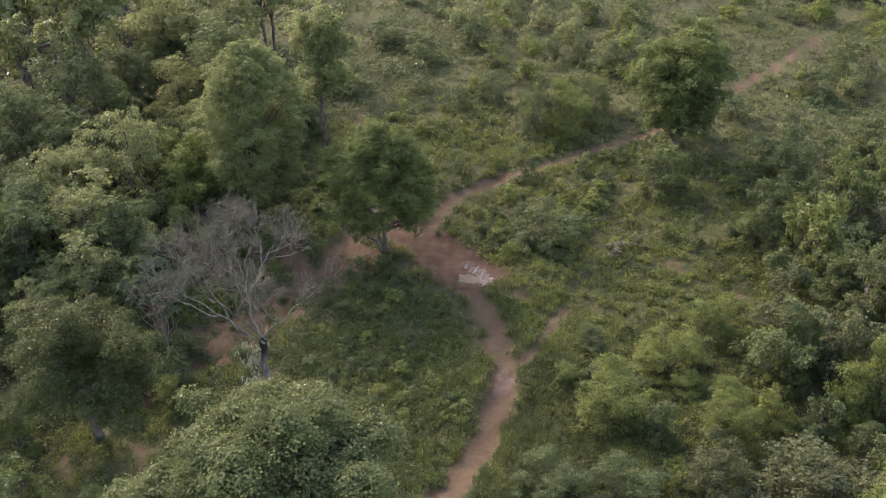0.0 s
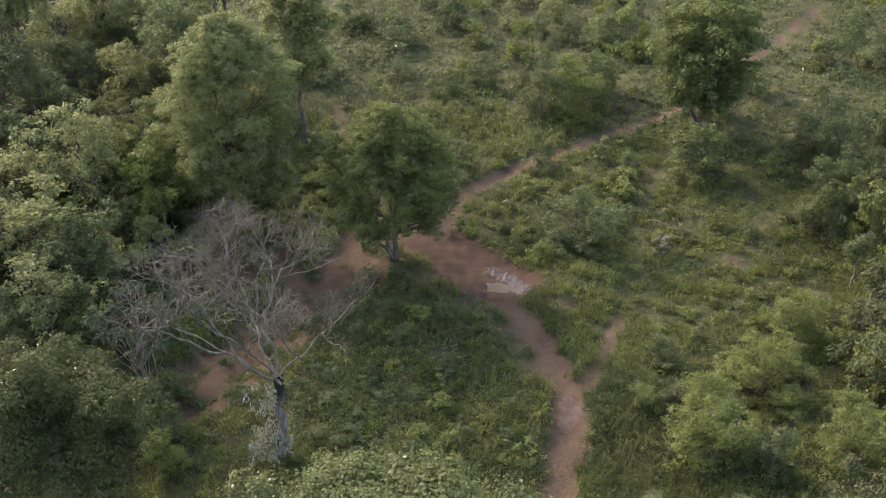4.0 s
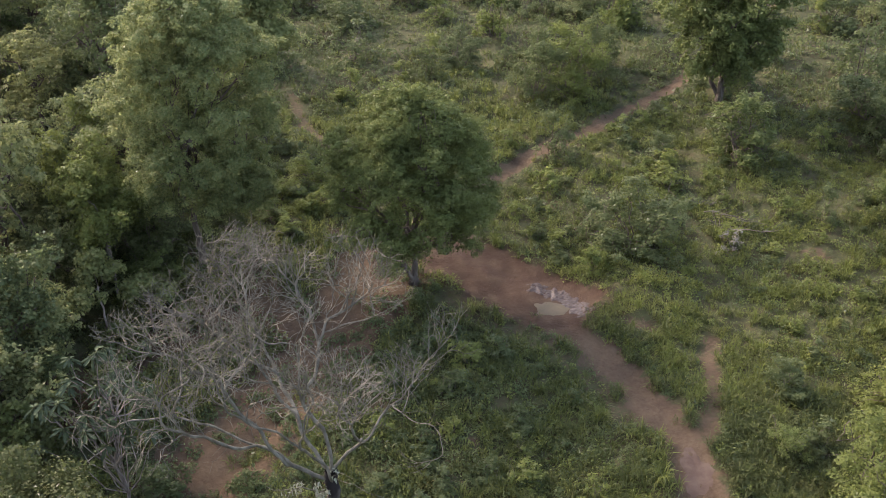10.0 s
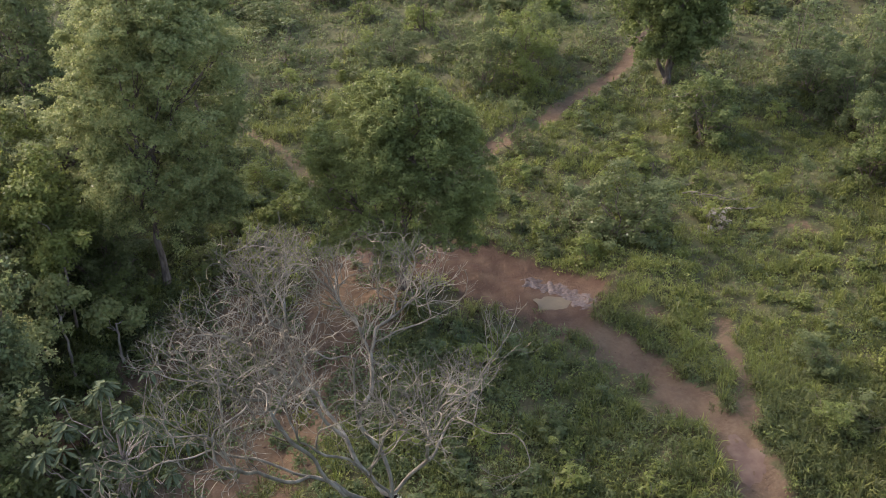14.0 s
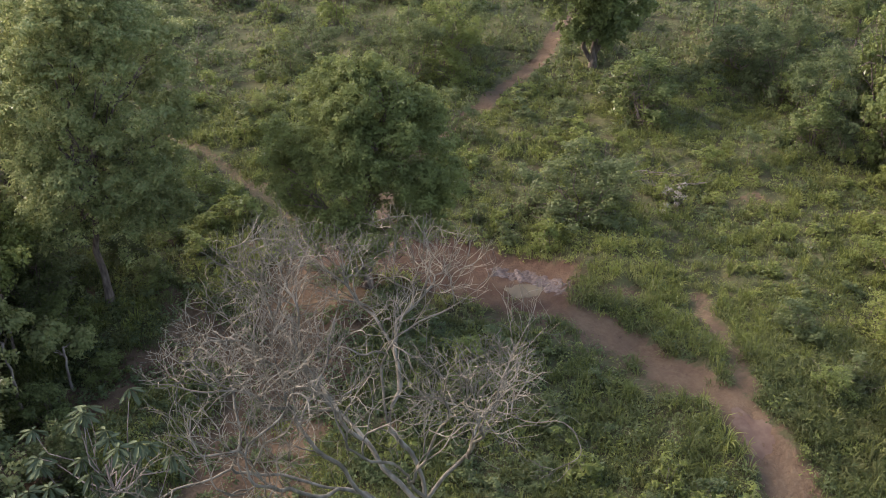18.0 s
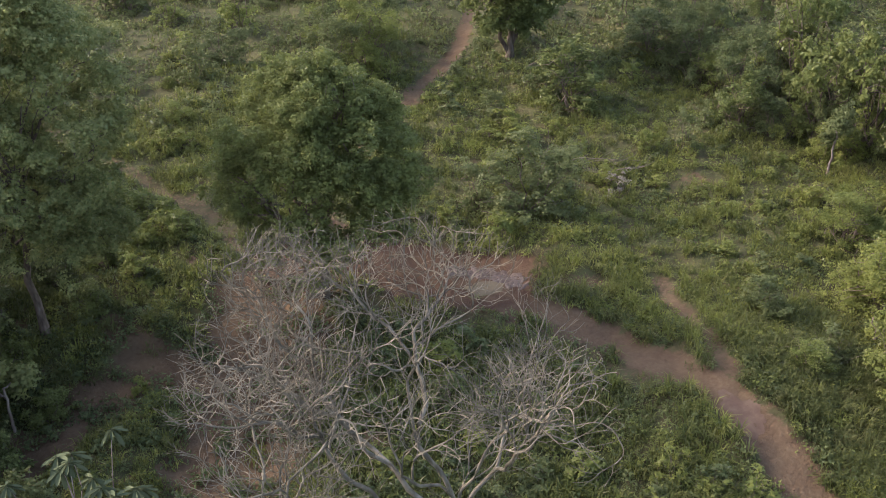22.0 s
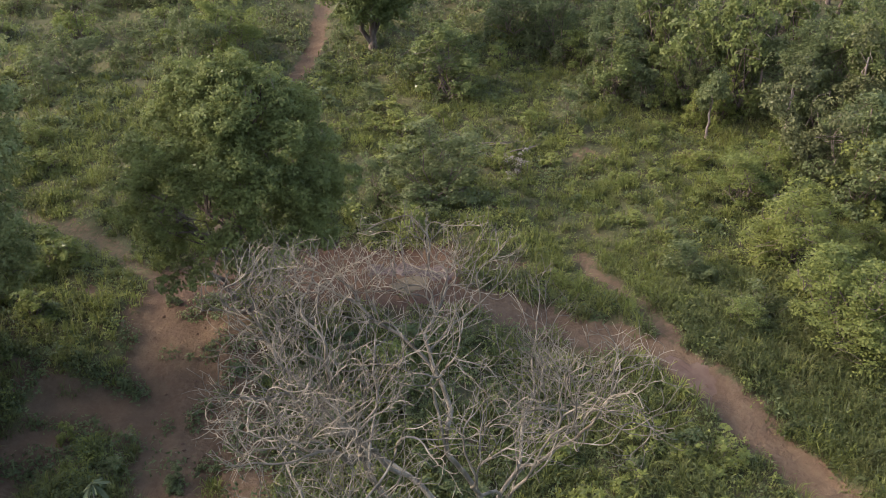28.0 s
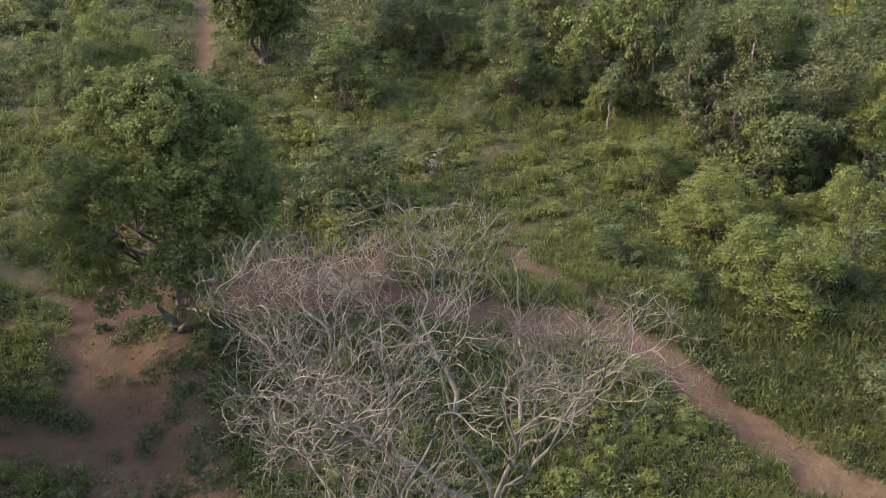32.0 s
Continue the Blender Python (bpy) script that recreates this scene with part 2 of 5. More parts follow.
BANK_SLOPE = [(-6.6, 1.2), (-7.6, -1.4), (-8.8, -3.8), (-9.6, -5.8), (-10.6, -8.5)]
WEDGE_SOIL = [(-4.6, 0.4), (-2.8, -0.8), (-1.0, -2.4), (0.2, -3.8), (1.0, -5.6)]
ISLE_SOIL = [(1.3, -0.45), (2.0, -0.75)]
LEFT_SOIL = [(-9.0, 0.0), (-11.2, 0.3), (-12.8, -0.6), (-14.6, -2.6), (-16.2, -5.4), (-18, -7.5)]


def line_dist(X, Y, line):
    d = np.full(X.shape, 1e9)
    for (ax, ay), (bx, by) in zip(line, line[1:]):
        ux, uy = bx - ax, by - ay
        t = np.clip(((X - ax) * ux + (Y - ay) * uy) / (ux * ux + uy * uy), 0, 1)
        d = np.minimum(d, np.hypot(X - ax - t * ux, Y - ay - t * uy))
    return d


def wave(X, Y, s, seed):
    """Smooth wandering values in about -1 to 1, s metres across."""
    r = np.random.RandomState(seed)
    v = np.zeros(X.shape)
    for k in range(6):
        a, f, p = r.uniform(0, 6.28), r.uniform(0.6, 1.8) / s, r.uniform(0, 6.28)
        v += np.sin(2 * math.pi * f * (X * np.cos(a) + Y * np.sin(a)) + p)
    return v / 3.2


def bare_at(X, Y):
    e = 0.24 * wave(X, Y, 1.1, 3) + 0.2 * wave(X, Y, 0.45, 5) + 0.12 * wave(X, Y, 0.25, 6)
    v = np.zeros(X.shape)
    for line, half, most in ((SOUTH_PATH, 0.62, 1), (FORK_PATH, 0.36, 0.6), (TRAIL, 0.4, 0.3), (WALLOW, 1.55, 1), (NORTH_PATH, 0.4, 0.95),
                             (LEFT_BANK, 1.15, 1), (LEFT_PATH, 0.42, 0.5), (LEFT_SOIL, 1.0, 0.9), (BANK_SLOPE, 1.1, 0.66), (ISLE_SOIL, 0.3, 0.7), (WEDGE_SOIL, 0.5, 0.4)):
        d = line_dist(X, Y, line) + e * min(1.0, half)
        v = np.maximum(v, most * np.clip((half + 0.18 - d) / 0.36, 0, 1))
    scrape = wave(X, Y, 2.4, 51) + 0.5 * wave(X, Y, 0.9, 52)
    slope = np.clip(1.3 - np.hypot((X + 11.2) / 3.2, (Y - 0.8) / 5.0), 0, 1)
    v = np.maximum(v, 0.8 * np.clip((scrape + 0.6 * slope - 0.85) / 0.3, 0, 1) * (slope > 0))
    return np.maximum(v, 0.6 * np.clip((scrape - 1.15) / 0.2, 0, 1) * (np.abs(X) < 19) * (np.abs(Y) < 19))


def wet_shade_at(X, Y):
    d = line_dist(X, Y, WALLOW) + 0.25 * wave(X, Y, 0.8, 8)
    p = np.hypot((X - 2.4) / 0.55, (Y + 8.0) / 0.9) + 0.15 * wave(X, Y, 0.5, 9)
    # gully and lower bank: damp earth, plus their shade put into the colour
    damp_shade = 0.2 * np.clip((1.9 - line_dist(X, Y, LEFT_SOIL)) / 1.0, 0, 1) + 0.25 * np.clip((2.0 - line_dist(X, Y, LEFT_BANK)) / 1.0, 0, 1) * np.clip((line_dist(X, Y, LEFT_BANK) - 0.6) / 0.5, 0, 1) * np.clip((-0.5 - Y) / 3.0, 0, 1)
    track = 0.55 * np.exp(-((line_dist(X, Y, SOUTH_PATH) - 0.72) / 0.2) ** 2) * np.clip(0.6 + 0.8 * wave(X, Y, 1.3, 77), 0, 1)
    patch = 0.38 * np.clip(wave(X, Y, 1.7, 71) + 0.5 * wave(X, Y, 0.6, 72) - 0.1, 0, 1)
    return np.maximum(np.maximum(np.clip((2.5 - d) / 0.9, 0, 1) * np.clip(0.8 + 0.35 * wave(X, Y, 0.9, 78), 0.4, 1), np.clip(np.maximum(damp_shade, track), 0, 0.6)), np.maximum(patch, 0.35 * np.clip((1.1 - p) / 0.4, 0, 1)))


def height_at(X, Y):
    X, Y = np.asarray(X, float), np.asarray(Y, float)
    far = np.clip((np.hypot(X, Y) - 60) / 200, 0, 1)
    z = 0.22 * wave(X, Y, 9, 11) + 0.07 * wave(X, Y, 2.2, 12) + 4.0 * far * wave(X, Y, 160, 13)
    b = bare_at(X, Y)
    z = z - 0.10 * b + 0.03 * wave(X, Y, 0.45, 14) * (1 - 0.4 * b)
    dl = np.minimum(line_dist(X, Y, LEFT_BANK), line_dist(X, Y, LEFT_SOIL))
    z = z - 0.45 * np.clip((2.0 - dl) / 1.0, 0, 1) ** 1.5 * np.clip((3.2 - Y) / 3, 0, 1)
    pud = np.hypot((X + 0.95) / 0.62, (Y - 0.32) / 0.5)
    return z - 0.14 * np.clip(1.25 - pud, 0, 1)


def zat(x, y):
    return float(height_at(np.array([x]), np.array([y]))[0])


def axis(lo, hi, step, far):
    core = np.arange(lo, hi + step / 2, step)
    out, d, p = [], step, hi
    while p < far:
        d *= 1.22
        p += d
        out.append(p)
    neg, d, p = [], step, lo
    while p > -far:
        d *= 1.22
        p -= d
        neg.append(p)
    return np.array(neg[::-1] + list(core) + out)


def build_ground():
    xs, ys = axis(-19, 18, 0.18, 2500), axis(-22, 22, 0.18, 2500)
    X, Y = np.meshgrid(xs, ys)
    Z = height_at(X, Y)
    V = np.stack([X, Y, Z], -1).reshape(-1, 3)
    nx, ny = len(xs), len(ys)
    i, j = np.meshgrid(np.arange(nx - 1), np.arange(ny - 1))
    a = j * nx + i
    F = np.stack([a, a + 1, a + nx + 1, a + nx], -1).reshape(-1, 4)
    me = mesh_np("ground", V, F, GROUND, True)
    for nm, fn in (("bare", bare_at), ("wet", wet_shade_at)):
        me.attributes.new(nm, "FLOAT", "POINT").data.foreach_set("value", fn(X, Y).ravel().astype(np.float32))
    tagged(new("ground", me), "red earth with turf, worn dirt tracks and a muddy wallow", "ground", kind="structure")


build_ground()


# ---- grass ----
def blades(name, label, P, size, tone, per, spread, width, rng, flat=0.5):
    """Tufts of thin arching blades at the points P."""
    n = len(P)
    a = rng.uniform(0, 6.283, (n, per))
    L = size[:, None] * rng.uniform(0.5, 1.2, (n, per))
    lean = rng.uniform(0.1, 1.0, (n, per))
    off = spread * rng.uniform(0, 1, (n, per)) ** 0.7
    D = np.stack([np.cos(a), np.sin(a), 0 * a], -1)
    R = np.stack([P[:, :1] + off * np.cos(a), P[:, 1:] + off * np.sin(a)], -1)
    Z = height_at(R[..., 0], R[..., 1]) - 0.02
    turn = a + rng.uniform(-0.9, 0.9, (n, per))
    S = np.stack([-np.sin(turn), np.cos(turn), 0 * a], -1) * (width * rng.uniform(0.6, 1.5, (n, per)))[..., None] * 0.5
    R = np.concatenate([R, Z[..., None]], -1)
    up = np.array([0, 0, 1.0])
    M = R + D * (L * lean * 0.35)[..., None] + up * (L * 0.62)[..., None]
    T = R + D * (L * lean)[..., None] + up * (L * (1.0 - flat * lean))[..., None]
    V = np.stack([R, M + S, T, M - S], 2).reshape(-1, 3)
    q = np.arange(n * per)[:, None] * 4
    F = np.concatenate([q + [0, 1, 3], q + [3, 1, 2]])
    me = mesh_np(name, V, F, GRASS)
    me.attributes.new("tone", "FLOAT", "POINT").data.foreach_set("value", np.repeat(tone, per * 4).astype(np.float32))
    tagged(new(name, me), label, "grass", kind="stuff")


def spots(count, box, rng):
    return np.stack([rng.uniform(box[0], box[2], count), rng.uniform(box[1], box[3], count)], 1)


def build_grass(name, label, tufts, box, seed, lo, hi, width, per, spread, keep):
    rng = np.random.RandomState(seed)
    P = spots(tufts, box, rng)
    P = P[(bare_at(P[:, 0], P[:, 1]) < rng.uniform(0.1, 0.62, tufts)) & (rng.uniform(0, 1, tufts) < keep(P[:, 0], P[:, 1]))]
    X, Y = P[:, 0], P[:, 1]
    tall = 0.4 + 0.4 * wave(X, Y, 2.5, 21) + 0.4 * wave(X, Y, 0.7, 22)
    size = (lo + (hi - lo) * np.clip(tall, 0, 1.2)) * rng.uniform(0.6, 1.3, len(P))
    tone = np.clip(0.18 + 0.3 * wave(X, Y, 1.6, 29) + rng.normal(0, 0.2, len(P)), 0, 0.9)
    tone = tone - 0.3 * ((Y < -5.5) & (X > 2.6) & (X < 8)) - 0.3 * ((Y < 0) & (X > -8) & (X < 2))
    blades(name, label, P, size, np.clip(tone, 0, 1), per, spread, width, rng)


build_grass("grass", "short green and straw-tinged grass over the clearing", 30000, (-17, -18, 18, 16), 31, 0.07, 0.24, 0.022, 7, 0.14,
            lambda x, y: np.clip(0.72 + 0.4 * wave(x, y, 3.0, 23) + 0.3 * wave(x, y, 0.8, 24), 0.3, 1))
build_grass("far_grass", "rough green grass far across the savanna", 22000, (-24, 15, 42, 58), 32, 0.14, 0.45, 0.06, 4, 0.3,
            lambda x, y: np.clip(0.6 + 0.5 * wave(x, y, 6.0, 25) + 0.3 * wave(x, y, 1.6, 26), 0.15, 1))


build_grass("south_grass", "rough grass where the track comes in", 9000, (-24, -36, 20, -18), 34, 0.1, 0.3, 0.035, 5, 0.2,
            lambda x, y: np.clip(0.65 + 0.4 * wave(x, y, 3.0, 35), 0.2, 1))


def lush(x, y):
    """Where the grass stands tall: along the tracks and towards the thicket, less in the middle of the clearing."""
    edge = np.exp(-((line_dist(x, y, SOUTH_PATH) - 2.2) / 1.6) ** 2) + 0.8 * np.exp(-((line_dist(x, y, FORK_PATH) - 1.3) / 1.0) ** 2) + 0.7 * np.exp(-((line_dist(x, y, LEFT_PATH) - 1.6) / 1.2) ** 2)
    edge = edge + 0.6 * np.exp(-((line_dist(x, y, LEFT_BANK) - 2.1) / 1.0) ** 2)
    return np.clip(0.16 + 0.55 * edge + 0.35 * ((x > 6.5) & (y < 3)) + 0.5 * wave(x, y, 3.2, 27) + 0.4 * wave(x, y, 1.1, 28), 0.02, 1)


def build_tussocks(name, label, tufts, box, seed, per=18):
    """Tall arching grass in tufts."""
    rng = np.random.RandomState(seed)
    P = spots(tufts, box, rng)
    lu = lush(P[:, 0], P[:, 1])
    ok = (bare_at(P[:, 0], P[:, 1]) < rng.uniform(0.1, 0.55, tufts)) & (rng.uniform(0, 1, tufts) < lu)
    P, lu = P[ok], lu[ok]
    n = len(P)
    size = (0.2 + 0.26 * lu) * rng.uniform(0.5, 1.35, n)
    tone = np.clip(0.16 + 0.5 * lu + rng.normal(0, 0.25, n) - 0.8 * ((P[:, 1] < -5.5) & (P[:, 0] > 2.6) & (P[:, 0] < 8)) - 0.4 * ((P[:, 1] < 0) & (P[:, 0] > -8) & (P[:, 0] < 1.2)), 0, 1)
    blades(name, label, P, size, tone, per, 0.07, 0.022, rng, 0.62)


build_tussocks("tussock_grass", "arching tufts of yellow-green grass", 21000, (-16, -18, 17, 17), 33)


def build_mounds(name, label, mounds, box, seed, keep, each=9, per=6, most=0.3, tint=0.0):
    """Grass that stands in low mounds: taller in the middle, each mound with its own tone."""
    rng = np.random.RandomState(seed)
    C = spots(mounds, box, rng)
    C = C[(bare_at(C[:, 0], C[:, 1]) < most) & (rng.uniform(0, 1, mounds) < keep(C[:, 0], C[:, 1]))]
    n = len(C)
    r, h = rng.uniform(0.14, 0.42, n), rng.uniform(0.18, 0.5, n)
    a, d = rng.uniform(0, 6.283, (n, each)), np.sqrt(rng.uniform(0, 1, (n, each)))
    P = np.stack([C[:, :1] + r[:, None] * d * np.cos(a), C[:, 1:] + r[:, None] * d * np.sin(a)], -1).reshape(-1, 2)
    size = (h[:, None] * (1.15 - 0.7 * d ** 2)).ravel()
    tone = np.repeat(np.clip(0.3 + tint + 0.25 * wave(C[:, 0], C[:, 1], 2.0, 62) + rng.normal(0, 0.34, n), 0, 1), each)
    blades(name, label, P, size, tone, per, 0.09, 0.026, rng, 0.6)


build_mounds("grass_mounds", "low rounded mounds of coarse grass", 5200, (-14, -16, 16, 18), 63, lambda x, y: np.clip(0.55 + 0.5 * wave(x, y, 3.5, 64), 0.15, 1))


def feather_grass():
    """Pale plumed grass in drifts beyond the wallow."""
    rng = np.random.RandomState(57)
    P = np.concatenate([rng.normal((x, y), (r, r), (n, 2)) for x, y, r, n in ((-4.4, 17.0, 1.4, 90), (-2.0, 14.6, 0.9, 40), (-8.0, 15.0, 1.3, 60), (0.5, 20.5, 1.5, 60), (-6.0, 21.5, 1.6, 70))])
    P = P[bare_at(P[:, 0], P[:, 1]) < 0.2]
    blades("feather_grass", "pale yellow-green feathery grass tufts", P, rng.uniform(0.3, 0.6, len(P)), rng.uniform(0.35, 0.8, len(P)), 26, 0.14, 0.03, rng, 0.6)


feather_grass()
build_mounds("verge_grass", "dark green grass leaning over the track", 1100, (2.8, -17, 8.5, -4), 73, lambda x, y: np.clip(0.75 + 0.4 * wave(x, y, 1.6, 74), 0.2, 1), each=11, tint=-0.45)
build_mounds("wedge_grass", "green grass mounds between the tracks", 800, (-7, -14, 2, -1), 75, lambda x, y: np.clip(0.7 + 0.4 * wave(x, y, 1.6, 76), 0.2, 1), each=10, tint=-0.3)
build_mounds("bank_grass", "dark tufts of grass rooted in the eroded bank", 900, (-16, -7, -8.9, 4.5), 65, lambda x, y: np.clip(0.45 + 0.6 * wave(x, y, 1.6, 66), 0.05, 1) * (line_dist(x, y, LEFT_BANK) > 0.95) * (line_dist(x, y, LEFT_SOIL) > 0.9), most=2, tint=-0.1)


def build_herbs(name, label, clumps, box, seed, leaf, mat, keep, per=26, most=0.25):
    """Low leafy weeds in clumps."""
    rng = np.random.RandomState(seed)
    P = spots(clumps, box, rng)
    ok = (bare_at(P[:, 0], P[:, 1]) < most * rng.uniform(0.4, 2.2, clumps)) & (rng.uniform(0, 1, clumps) < keep(P[:, 0], P[:, 1]))
    P = P[ok]
    n = len(P)
    r, h = rng.uniform(0.1, 0.34, n), rng.uniform(0.1, 0.45, n)
    a, d = rng.uniform(0, 6.28, (n, per)), np.sqrt(rng.uniform(0, 1, (n, per)))
    X = P[:, :1] + r[:, None] * d * np.cos(a)
    Y = P[:, 1:] + r[:, None] * d * np.sin(a)
    Z = height_at(X, Y) + h[:, None] * rng.uniform(0.25, 1, (n, per)) * (1.15 - 0.6 * d)
    C = np.stack([X, Y, Z], -1).reshape(-1, 3)
    N = np.stack([np.cos(a) * d, np.sin(a) * d, np.full_like(a, 0.9)], -1).reshape(-1, 3)
    V, F = leaves(C, N, leaf, rng, fold=False)
    tagged(new(name, mesh_np(name, V, F, mat)), label, "weeds", kind="stuff")


build_herbs("weeds", "low leafy weeds among the grass", 11000, (-16, -18, 18, 18), 41, 0.08, LEAF_BRIGHT,
            lambda x, y: np.clip(0.35 + 0.6 * wave(x, y, 4.0, 43) + 0.4 * wave(x, y, 1.2, 44), 0.05, 1))
build_herbs("dark_weeds", "dark green creeping weeds and seedlings", 9000, (-24, -18, 22, 30), 42, 0.09, LEAF_SHRUB,
            lambda x, y: np.clip(0.32 + 0.7 * wave(x, y, 5.0, 45) + 0.4 * (x < -10), 0.06, 1))
build_herbs("far_weeds", "rank weeds and seedlings across the far savanna", 20000, (-22, 15, 42, 60), 49, 0.19, LEAF_SHRUB,
            lambda x, y: np.clip(0.42 + 0.6 * wave(x, y, 5.0, 50) + 0.4 * wave(x, y, 1.5, 53), 0.08, 1), per=10)
build_herbs("track_weeds", "rank leafy weeds beside the muddy track", 1500, (-7, -14, 2, -1), 54, 0.085, LEAF_SHRUB,
            lambda x, y: np.clip(0.45 + 0.7 * wave(x, y, 1.8, 55) + 0.5 * wave(x, y, 0.7, 56), 0.05, 1), per=30)
# verge weeds carry shade in their darkened leaf colour
build_herbs("verge_weeds", "dark green weeds on the verge of the track", 2600, (2.8, -17, 8, -5), 58, 0.08, LEAF_SHADED,
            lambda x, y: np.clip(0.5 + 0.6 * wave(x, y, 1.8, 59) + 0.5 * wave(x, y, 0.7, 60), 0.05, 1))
build_herbs("wood_undergrowth", "low leafy undergrowth on the floor of the wood", 15000, (-58, -20, -14, 62), 67, 0.26, LEAF_WOOD,
            lambda x, y: np.clip(0.6 + 0.5 * wave(x, y, 4.0, 68), 0.2, 1) * (x < -14.5 - 0.2 * np.maximum(0, y - 5)), per=9)
build_herbs("thicket_undergrowth", "low leafy undergrowth on the floor of the thicket", 5000, (15, -16, 60, 45), 69, 0.26, LEAF_SHRUB,
            lambda x, y: np.clip(0.6 + 0.5 * wave(x, y, 4.0, 70), 0.2, 1) * (x > 17 + 0.3 * np.maximum(0, y)), per=9)
build_herbs("bank_weeds", "sparse weeds rooted in the bare red bank", 3200, (-16, -9, -5.5, 3), 46, 0.1, LEAF_SHRUB,
            lambda x, y: np.clip(wave(x, y, 1.6, 47) + 0.6 * wave(x, y, 0.7, 48) + 0.2 - 0.5 * (line_dist(x, y, LEFT_BANK) < 1.0) - 0.4 * (line_dist(x, y, LEFT_SOIL) < 0.9), 0, 1), most=2)


# ---- trees ----
def bunches(lobes, rng, each=6):
    """Break each lobe of a crown into uneven bunches that stand out from it."""
    out = []
    for lb in np.asarray(lobes, float):
        out.append((*lb[:3], *(lb[3:6] * 0.6)))
        for _ in range(each):
            d = rng.normal(0, 1, 3) + [0, 0, 0.35]
            d /= np.linalg.norm(d)
            c = lb[:3] + d * lb[3:6] * rng.uniform(0.6, 1.0)
            out.append((*c, *(lb[3:6] * rng.uniform(0.22, 0.42) * np.array([1, 1, 0.8]))))
    return out


def make_tree(name, x, y, trunk_h, trunk_r, lobes, n_leaf, leaf, mat, bark, seed, label, lean=(0, 0), per=26, spread=0.28, shell=0.55, group="", sprays=6, stems=0, fill=7, limbs=14):
    """A tree with its foot at x, y; lobes are given from the foot."""
    rng = np.random.RandomState(seed)
    root = tagged(new(name), label, "tree", group)
    root.location = (x, y, zat(x, y) - 0.03)
    top = np.array([lean[0], lean[1], trunk_h])
    P = bend((0, 0, -0.1), top, rng, 9, 0.014)
    R = trunk_r * np.linspace(1.0, 0.62, 9)
    R[0] *= 1.5
    R[1] *= 1.12
    V, F = tubes([(P, R)], 10)
    part("trunk", mesh_np("trunk", V, F, bark, True), root)
    for k in range(stems):
        a = 2.1 * k + 0.5
        goal = np.array(lobes[1 + k][:3]) * [0.7, 0.7, 0.8]
        V, F = tubes([(bend((0.14 * math.cos(a), 0.14 * math.sin(a), -0.1), goal, rng, 8, 0.04), trunk_r * np.linspace(0.75, 0.3, 8))], 8)
        part("stem", mesh_np("stem", V, F, bark, True), root)
    for lb in lobes[:: max(1, len(lobes) // limbs)]:
        lb = np.array(lb, float)
        a = P[rng.randint(5, 9)]
        m = bend(a, lb[:3], rng, 7, 0.07)
        rods = [(m, trunk_r * np.linspace(0.5, 0.14, 7))]
        for _ in range(sprays):
            s = m[rng.randint(2, 7)]
            e = lb[:3] + rng.uniform(-0.8, 0.8, 3) * lb[3:6]
            rods.append((bend(s, e, rng, 5, 0.1), trunk_r * np.linspace(0.17, 0.04, 5)))
        V, F = tubes(rods, 5)
        part("limb", mesh_np("limb", V, F, bark, True), root)
    C, N = crown_points(bunches(lobes, rng, fill), n_leaf, rng, per, spread, shell)
    V, F = leaves(C, N, leaf, rng, fold=leaf < 0.3)
    part("crown", mesh_np("crown", V, F, mat), root)
    return root


def random_lobes(rng, h0, h1, r, n, squash=0.75):
    out = []
    for k in range(n):
        a, d = rng.uniform(0, 6.28), r * rng.uniform(0.15, 0.62)
        z = h0 + (h1 - h0) * rng.uniform(0.18, 0.82)
        s = r * rng.uniform(0.38, 0.6)
        out.append((d * math.cos(a), d * math.sin(a), z, s, s, s * squash))
    return out


def dome_lobes(cx, cy, z0, z1, r, n, size, seed, belly=0.42, sag=0.0):
    """Bunches of foliage over a rounded crown, widest at the share belly of its height, with a looser filling inside."""
    rng = np.random.RandomState(seed)
    out = []
    for k in range(n):
        h = (k + 0.5) / n
        a = 2.39996 * k + rng.uniform(-0.35, 0.35)
        q = (h - belly) / ((1 - belly) if h > belly else (belly + 0.35))
        w = r * math.sqrt(max(0.0, 1 - q * q)) * rng.uniform(0.86, 1.06)
        s_ = size * rng.uniform(0.75, 1.25)
        w = max(0.0, w - 0.55 * s_)
        z = z0 + (z1 - z0) * h - sag * max(0.0, math.cos(a - 3.4)) * (1 - h)
        out.append((cx + w * math.cos(a), cy + w * math.sin(a), z, s_, s_, s_ * 0.8))
    for k in range(6):
        a = 1.05 * k
        out.append((cx + 0.3 * r * math.cos(a), cy + 0.3 * r * math.sin(a), z0 + (z1 - z0) * (0.2 + 0.12 * k), r * 0.45, r * 0.45, r * 0.4))
    return out


# the tree beside the wallow
make_tree("broadleaf_tree", -5.75, 1.3, 2.4, 0.13, dome_lobes(-0.05, -0.35, 2.4, 7.0, 2.8, 64, 0.8, 11, 0.3, 0.3),
          150000, 0.078, LEAF_MANGO, BARK, 101, "dense dark-green broadleaf tree beside the muddy wallow", shell=0.6, stems=2, fill=5, spread=0.14, per=16)
